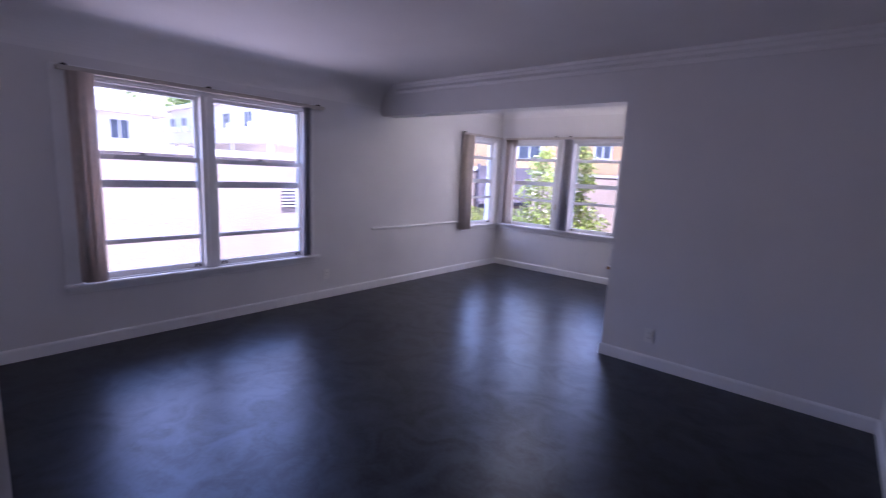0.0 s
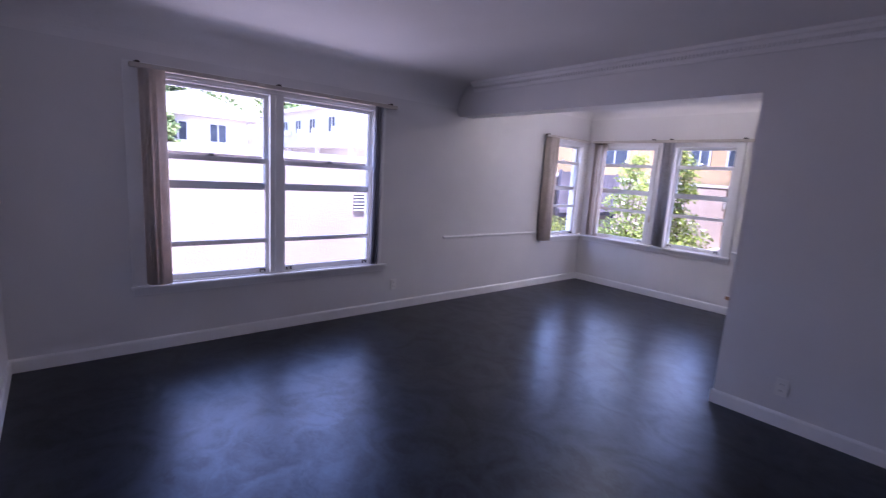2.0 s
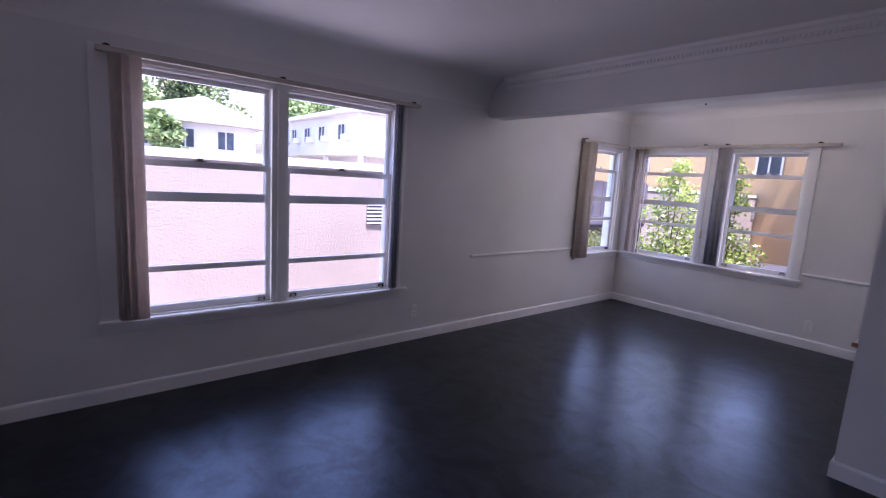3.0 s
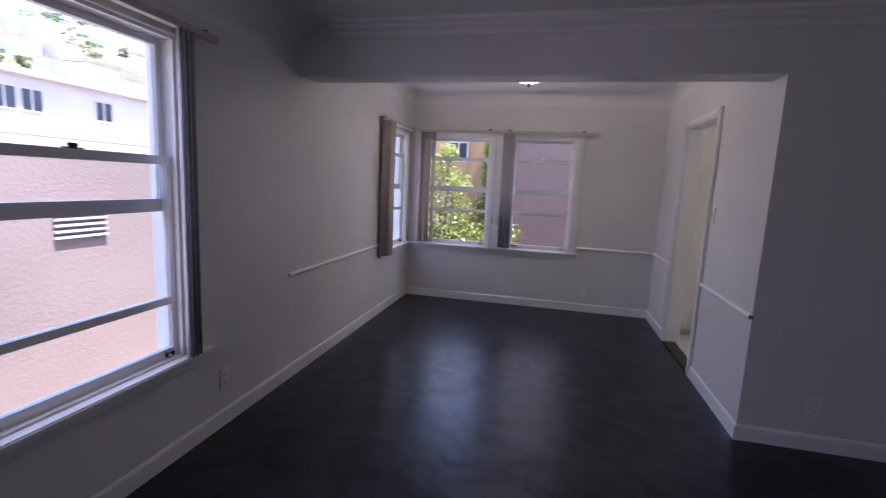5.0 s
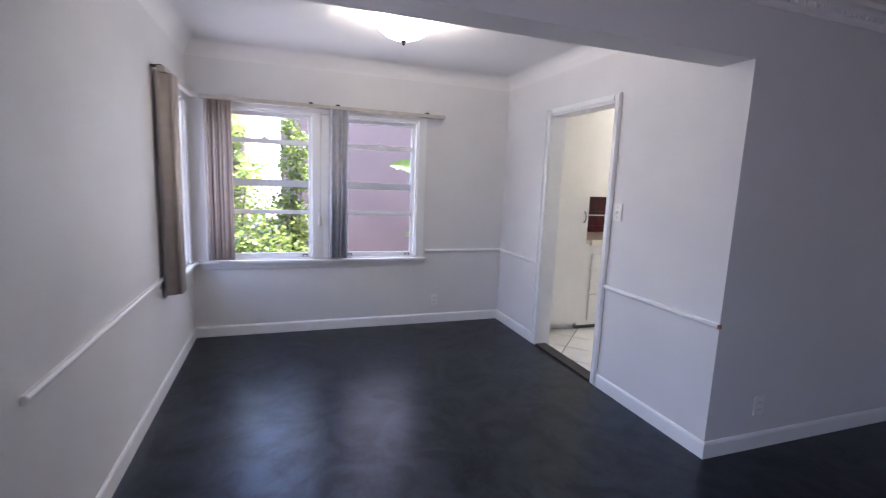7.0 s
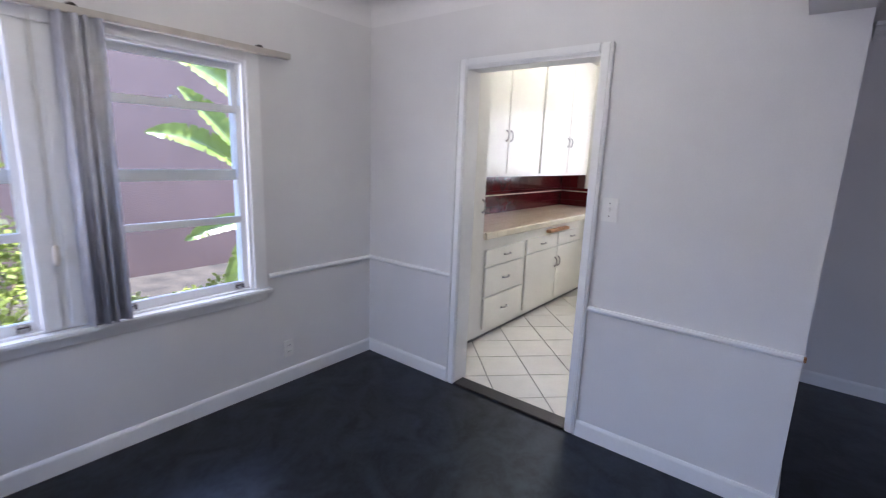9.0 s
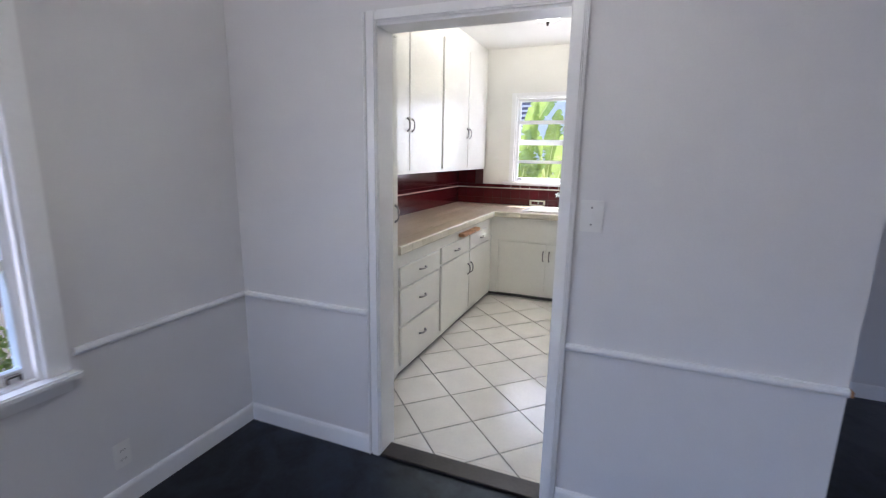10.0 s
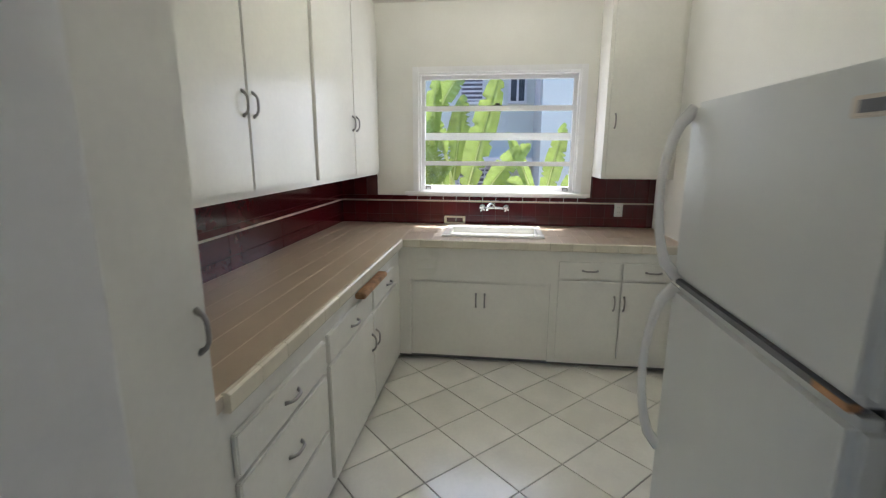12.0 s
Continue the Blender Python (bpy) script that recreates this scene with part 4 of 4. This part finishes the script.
# peach building beyond the pink one
pc = thing("peach_building", "peach stucco upper storey with a dark sliding window", "building")
part("wall", boxes((-14, -4.4, 18.5, 28, GROUND, 4.4)), M_peach, pc)
part("roof_edge", boxes((-14.2, -4.2, 18.2, 28.2, 4.4, 4.6)), M_coping, pc)
PC = place("y", 18.5, -1)
house_window(pc, PC, -5.75, -5.1, 2.3, 2.95)
house_window(pc, PC, -10.6, -9.5, 2.25, 3.1)
house_window(pc, PC, -7.0, -6.4, 2.3, 2.95)

# blue-grey building to the east
bl = thing("blue_building", "blue-grey stucco apartment building with louvered windows", "building")
part("wall", boxes((10.5, 18, 4.6, 16, GROUND, 7), (8.2, 18, -8, 4.6, GROUND, 7)), M_blue, bl)
PE, PF = place("x", 10.5, -1), place("y", 4.6, 1)
house_window(bl, PE, 5.83, 6.33, 2.7, 3.38, 0)
house_window(bl, PE, 4.84, 5.16, 2.7, 3.25, 1)
house_window(bl, PE, 5.6, 6.4, -0.1, 1.1, 0)
house_window(bl, PE, 7.4, 8.2, 2.3, 3.3, 0)
for a0, a1, z0, z1, n in ((5.83, 6.33, 2.7, 3.38, 7), (5.6, 6.4, -0.1, 1.1, 10), (7.4, 8.2, 2.3, 3.3, 8)):
    louver(bl, place("x", 10.485, -1), a0, a1, z0, z1, n)
house_window(bl, PF, 8.9, 9.5, 2.5, 3.3, 1)
part("balcony", boxes((9.9, 10.5, 4.62, 7.5, 1.25, 1.4)), M_coping, bl)
for k in range(16):
    part("baluster", boxes((9.92, 9.95, 4.7 + k * 0.2, 4.73 + k * 0.2, 0.5, 1.25)), M_coping, bl)


# ---- plants ----
def shrub(label, x, y, blobs, seed, leaf=0.085, per=260):
    rng = random.Random(seed)
    t = thing("shrub", label, "shrub", group="garden shrubs")
    tb = bmesh.new()
    for bx, by, bz, r in blobs:
        tube(tb, [(x, y, GROUND), (x + bx * 0.4, y + by * 0.4, GROUND + (bz - GROUND) * 0.5), (x + bx, y + by, bz)], [0.02, 0.012, 0.005], 6)
    part("trunk", tb, M_bark, t)
    lb = bmesh.new()
    for bx, by, bz, r in blobs:
        clump(lb, (x + bx, y + by, bz), r, rng, int(per * 2.2 * r / 0.3), leaf * 0.72)
    part("crown", lb, M_leaf, t)


shrub("tall leafy green garden shrub in sunlight", -3.4, 7.65, [(0.05, 0, 1.86, 0.15), (-0.1, 0.05, 1.62, 0.24), (0.16, 0, 1.42, 0.24), (-0.2, 0, 1.2, 0.26), (0.2, 0.1, 1.0, 0.26), (-0.05, 0, 0.78, 0.34), (-0.35, 0, 0.55, 0.34), (0.3, 0, 0.45, 0.36)], 11, 0.075, 190)
shrub("tall slender green garden shrub with an uneven top", -2.76, 7.9, [(-0.04, 0, 1.98, 0.11), (0.05, 0, 1.76, 0.18), (0.0, 0.05, 1.56, 0.2), (0.1, 0, 1.38, 0.17), (-0.08, 0, 1.14, 0.2), (0.08, 0, 0.92, 0.24), (-0.15, 0.1, 0.72, 0.32), (0.26, 0, 0.68, 0.26)], 12, 0.075, 190)
shrub("low bushy green shrub under the window", -3.4, 7.6, [(-0.5, 0, 0.4, 0.36), (0, 0.1, 0.5, 0.36), (0.45, 0, 0.55, 0.34), (0.85, 0.1, 0.45, 0.3)], 13, 0.08, 200)
shrub("low spreading shrub at the corner of the garden", -4.9, 7.6, [(0, 0, 0.3, 0.4), (0.4, 0.2, 0.5, 0.36), (-0.3, 0.3, 0.5, 0.35)], 14, 0.08, 200)


def banana(label, x, y, top, face, leaves):
    """leaves: (start, tip, half width, sag) of each blade; the stalk runs from the stem's top to the start."""
    t = thing("banana_plant", label, "banana plant", group="banana plants")
    part("stem", tube(bmesh.new(), [(x, y, GROUND), (x + 0.02, y, (GROUND + top) / 2), (x, y + 0.02, top)], [0.09, 0.075, 0.045], 10), M_bark, t)
    for k, (p0, p1, wd, sag) in enumerate(leaves):
        p0, p1 = Vector(p0), Vector(p1)
        d = p1 - p0
        side = d.cross(Vector(face)).normalized()
        nrm = side.cross(d).normalized()
        rng = random.Random(k * 7 + int(abs(x) * 100))
        bm = bmesh.new()
        prev, n = None, 56
        tear = [rng.uniform(0.96, 1.0) if rng.random() > 0.07 else rng.uniform(0.35, 0.75) for _ in range(n + 1)]
        for i in range(n + 1):
            u = i / n
            c = p0 + d * u + Vector((0, 0, sag * 4 * u * (1 - u)))
            w = wd * (math.sin(math.pi * min(1, u * 0.95 + 0.05)) ** 0.55)
            wave = 0.006 * math.sin(i * 1.1 + k)
            row = [c - side * w * tear[i] + nrm * (0.50 * w + wave), c - side * w * 0.5 + nrm * 0.28 * w, c, c + side * w * 0.5 + nrm * 0.28 * w, c + side * w * tear[n - i] + nrm * (0.50 * w - wave)]
            row = [bm.verts.new(q) for q in row]
            if prev:
                for j in range(4):
                    bm.faces.new((prev[j], prev[j + 1], row[j + 1], row[j])).smooth = True
            prev = row
        leaf = part("leaf", bm, M_banana, t)
        rib = [(x, y + 0.02, top - 0.05)] + [p0 + d * u + Vector((0, 0, sag * 4 * u * (1 - u))) - nrm * 0.006 for u in (0, 0.25, 0.5, 0.75, 0.97)]
        part("midrib", tube(bmesh.new(), rib, [0.03, 0.018, 0.014, 0.010, 0.007, 0.003], 6), M_rib, leaf)


banana("banana plant with bright green torn leaves by the mauve wall", -0.25, 8.65, 1.0, (0, -1, 0.5),
       [((-0.5, 8.6, 1.22), (-1.5, 8.5, 1.62), 0.13, 0.12), ((-0.55, 8.6, 1.4), (-1.17, 8.6, 2.03), 0.12, 0.03), ((-0.4, 8.7, 1.85), (-1.2, 8.7, 2.32), 0.15, 0.08), ((-0.45, 8.6, 0.75), (-1.25, 8.5, 0.66), 0.09, 0.07),
        ((-0.55, 8.5, 0.72), (-0.92, 8.45, 0.15), 0.09, 0.05), ((-0.1, 8.7, 1.3), (0.7, 8.8, 1.9), 0.16, 0.1), ((-0.2, 8.8, 1.3), (0.1, 9.3, 2.3), 0.16, 0.05)])
banana("banana plant with broad sunlit leaves outside the kitchen", 4.35, 5.8, 0.8, (-1, 0, 0.25),
       [((4.2, 5.74, 1.02), (4.2, 5.36, 2.42), 0.15, 0.0), ((4.2, 6.05, 1.95), (4.25, 5.72, 2.5), 0.12, 0.02), ((4.1, 5.95, 1.1), (4.15, 6.18, 1.6), 0.13, 0.05), ((4.3, 5.55, 1.0), (4.3, 5.02, 1.62), 0.12, 0.06), ((4.4, 5.6, 1.0), (4.5, 5.1, 1.0), 0.13, 0.12), ((4.5, 5.9, 1.2), (4.7, 5.8, 2.2), 0.14, 0.0)])
banana("smaller banana plant with drooping leaves beside the house", 4.5, 4.8, 0.7, (-1, 0, 0.3),
       [((4.35, 4.95, 1.0), (4.3, 5.28, 1.75), 0.07, 0.02), ((4.4, 4.85, 0.95), (4.3, 4.66, 1.85), 0.11, 0.0), ((4.4, 4.95, 0.95), (4.3, 5.35, 1.2), 0.10, 0.08), ((4.4, 4.7, 0.9), (4.4, 4.3, 1.5), 0.10, 0.05)])
banana("young banana plant with upright green leaves", 4.3, 6.3, 0.8, (-1, 0, 0.3),
       [((4.2, 6.2, 1.2), (4.2, 6.05, 2.35), 0.12, 0.0), ((4.2, 6.3, 1.1), (4.2, 6.5, 2.1), 0.13, 0.02), ((4.1, 6.2, 1.0), (4.1, 5.85, 1.42), 0.09, 0.06), ((4.2, 6.15, 1.9), (4.2, 5.95, 1.5), 0.10, 0.05)])
solid("planting_bed", boxes((-5.3, 6, 7.2, 12.0, GROUND, GROUND + 0.06), bevel=0.02), M_soil, "dark damp soil bed along the mauve wall", "planting bed", kind="structure")
shrub("low flowering plant with pale tips in the soil bed", -1.65, 8.75, [(0, 0, 0.0, 0.2), (0.2, 0.1, -0.15, 0.2), (-0.25, 0, -0.2, 0.22)], 21, 0.06)
shrub("low dark green groundcover plant by the wall", -0.95, 9.2, [(0, 0, -0.25, 0.25), (0.4, 0, -0.2, 0.28), (-0.5, 0.1, -0.3, 0.22)], 22, 0.09)


def tree(label, x, y, h, spread, seed):
    rng = random.Random(seed)
    t = thing("tree", label, "tree", group="trees behind the houses")
    tb, lb = bmesh.new(), bmesh.new()
    tube(tb, [(x, y, GROUND), (x + 0.1, y, h * 0.3), (x, y, h * 0.7)], [0.28, 0.2, 0.1], 8)
    for _ in range(16):
        an, zz = rng.uniform(0, 6.28), rng.uniform(0.45, 1.0) * h
        q = Vector((x + math.cos(an) * spread * rng.uniform(0.2, 1), y + math.sin(an) * spread * rng.uniform(0.2, 1), zz))
        tube(tb, [(x, y, h * 0.45), (Vector((x, y, h * 0.5)) + q) / 2, q], [0.08, 0.05, 0.02], 5)
        clump(lb, q, spread * rng.uniform(0.3, 0.5), rng, 260, 0.35)
    part("trunk", tb, M_bark, t)
    part("crown", lb, M_far, t)


tree("broad green tree rising above the roofs", -40, 8.5, 8.6, 3.2, 31)
tree("broad green tree with an uneven crown behind the roofs", -37, 3.0, 7.2, 2.8, 32)
tree("slender dark tree beside the gabled house", -23.2, 4.0, 3.5, 0.6, 33)
tree("green tree behind the apartment block", -40, 17.5, 8.2, 3.0, 34)


# ---- tiles, last ----
def clip_poly(poly, x0, x1, y0, y1):
    for ax, lim, keep in ((0, x0, 1), (0, x1, -1), (1, y0, 1), (1, y1, -1)):
        out = []
        for p, q in zip(poly, poly[1:] + poly[:1]):
            dp, dq = (p[ax] - lim) * keep, (q[ax] - lim) * keep
            if dp >= 0:
                out.append(p)
            if dp * dq < 0:
                t = dp / (dp - dq)
                out.append((p[0] + (q[0] - p[0]) * t, p[1] + (q[1] - p[1]) * t))
        poly = out
        if len(poly) < 3:
            return []
    return poly


def slab(poly, z0, z1, lip=0.0015):
    """A tile with a narrow bevelled lip."""
    bm = bmesh.new()
    c = Vector((sum(p[0] for p in poly) / len(poly), sum(p[1] for p in poly) / len(poly)))
    a = [bm.verts.new((p[0], p[1], z0)) for p in poly]
    b = [bm.verts.new((p[0], p[1], z1 - lip)) for p in poly]
    t = [bm.verts.new((*(Vector(p) + (c - Vector(p)).normalized() * lip * 1.4), z1)) for p in poly]
    n = len(poly)
    for k in range(n):
        bm.faces.new((a[k], a[(k + 1) % n], b[(k + 1) % n], b[k]))
        bm.faces.new((b[k], b[(k + 1) % n], t[(k + 1) % n], t[k]))
    bm.faces.new(t)
    return bm


kf = thing("kitchen_floor", "white glazed floor tiles laid diagonally with grey grout", "floor", kind="structure")
T, ox, oy = 0.312, 0.870, 5.6555
for i in range(-16, 13):
    for j in range(-16, 13):
        h = T - 0.006
        q = []
        for du, dv in ((0.0, 0.0), (h, 0.0), (h, h), (0.0, h)):
            u, v = i * T + du, j * T + dv
            q.append((ox + (u - v) * 0.70711, oy + (u + v) * 0.70711))
        for x0, x1, y0, y1 in ((XK, XEK, YKS + 0.012, YKN), (XR + 0.10, XK, DOOR["a"] + 0.004, DOOR["b"] - 0.004)):
            poly = clip_poly(q, x0, x1, y0, y1)
            if len(poly) > 2:
                part("tile", slab(poly, -0.004, 0.004), M_tile, kf)

bs = thing("backsplash", "glossy oxblood red wall tiles with a cream liner", "backsplash", kind="structure")
S = 0.112
LONG = 0.583
part("bed", boxes((XEK - 0.008, XEK, YKS + 0.012, YKN, ZC, 1.165), (XEK - 0.008, XEK, YKS + 0.012, 4.60, 1.165, 1.342), (XEK - 0.008, XEK, 6.40, YKN, 1.165, 1.343), (XP, XEK - 0.008, YKN - 0.008, YKN, ZC, 1.343)), M_redgrout, bs)
part("liner", boxes((XEK - 0.016, XEK - 0.007, YKS + 0.012, YKN - 0.016, 1.115, 1.127), (XP, XEK - 0.016, YKN - 0.016, YKN - 0.007, 1.115, 1.127), bevel=0.002), M_liner, bs, "thin cream liner tile")
ROWS_Z = ((ZC + 0.002, 1.000), (1.003, 1.113), (1.129, 1.162), (1.166, 1.339))
for z0, z1 in ROWS_Z:
    for axis in ("e", "n"):
        me = mesh_of("tile", boxes((-0.004, 0.005, 0.0015, S - 0.0015, z0, z1), bevel=0.0015) if axis == "e" else boxes((0.0008, LONG - 0.0008, -0.004, 0.005, z0, z1), bevel=0.001), M_red)
        for k in range(27):
            if axis == "e":
                y = YKN - 0.012 - (k + 1) * S
                high = z1 > 1.2
                if y < YKS + 0.012 or (high and 4.60 < y + S and y < 6.39):
                    continue
                loc = (XEK - 0.0135, y, 0)
            else:
                x = XEK - 0.016 - (k + 1) * LONG
                if x < XP:
                    continue
                loc = (x, YKN - 0.0135, 0)
            ob = new("tile", me)
            ob.parent, ob.location = bs, loc

# worktop tiles: long rows on the main run, square ones by the sink
W, L = 0.1135, 3.2
for r in range(6):
    y0 = YF - 0.012 + r * W
    for k in range(4):
        x0, x1 = XP + 0.005 + k * L, min(XP + (k + 1) * L, XEK - 0.02)
        if x1 - x0 < 0.03 or y0 > YKN - 0.05:
            continue
        part("tile", boxes((x0 + 0.0003, x1 - 0.0003, y0 + 0.0015, min(y0 + W, YKN - 0.02) - 0.0015, ZC - 0.005, ZC), bevel=0.0015), M_counter, wt)
for r in range(20):
    y1 = YF - 0.012 - r * W
    y0 = y1 - W
    if y0 < YKS + 0.01:
        break
    for x0, x1 in ((XS - 0.02, SX0 - 0.012), (SX1 + 0.005, XEK - 0.02)) if SY0 - 0.03 < y0 + W / 2 < SY1 + 0.03 else ((XS - 0.02, XS + 0.27), (XS + 0.27, XEK - 0.02)):
        part("tile", boxes((x0 + 0.001, x1 - 0.001, y0 + 0.0015, y1 - 0.0015, ZC - 0.005, ZC), bevel=0.0015), M_counter, wt)
EDGE = [(0, -0.052), (0.0, 0.002), (-0.006, 0.006), (-0.018, 0.006), (-0.026, 0.0), (-0.026, -0.046), (-0.022, -0.052)]
n = 13
xs = [(XS - 0.052) * k / n for k in range(n + 1)]
for a, b in zip(xs, xs[1:]):
    part("edge_tile", extrude_profile(bmesh.new(), [(-u, v) for u, v in EDGE], (a + 0.001, YF - 0.014, ZC), (b - 0.001, YF - 0.014, ZC), (0, -1, 0)), M_edge, wt)
ys = [YF - 0.014 - (YF - 0.014 - YKS - 0.012) * k / 13 for k in range(14)]
for a, b in zip(ys, ys[1:]):
    part("edge_tile", extrude_profile(bmesh.new(), [(-u, v) for u, v in EDGE], (XS - 0.022, b + 0.001, ZC), (XS - 0.022, a - 0.001, ZC), (-1, 0, 0)), M_edge, wt)
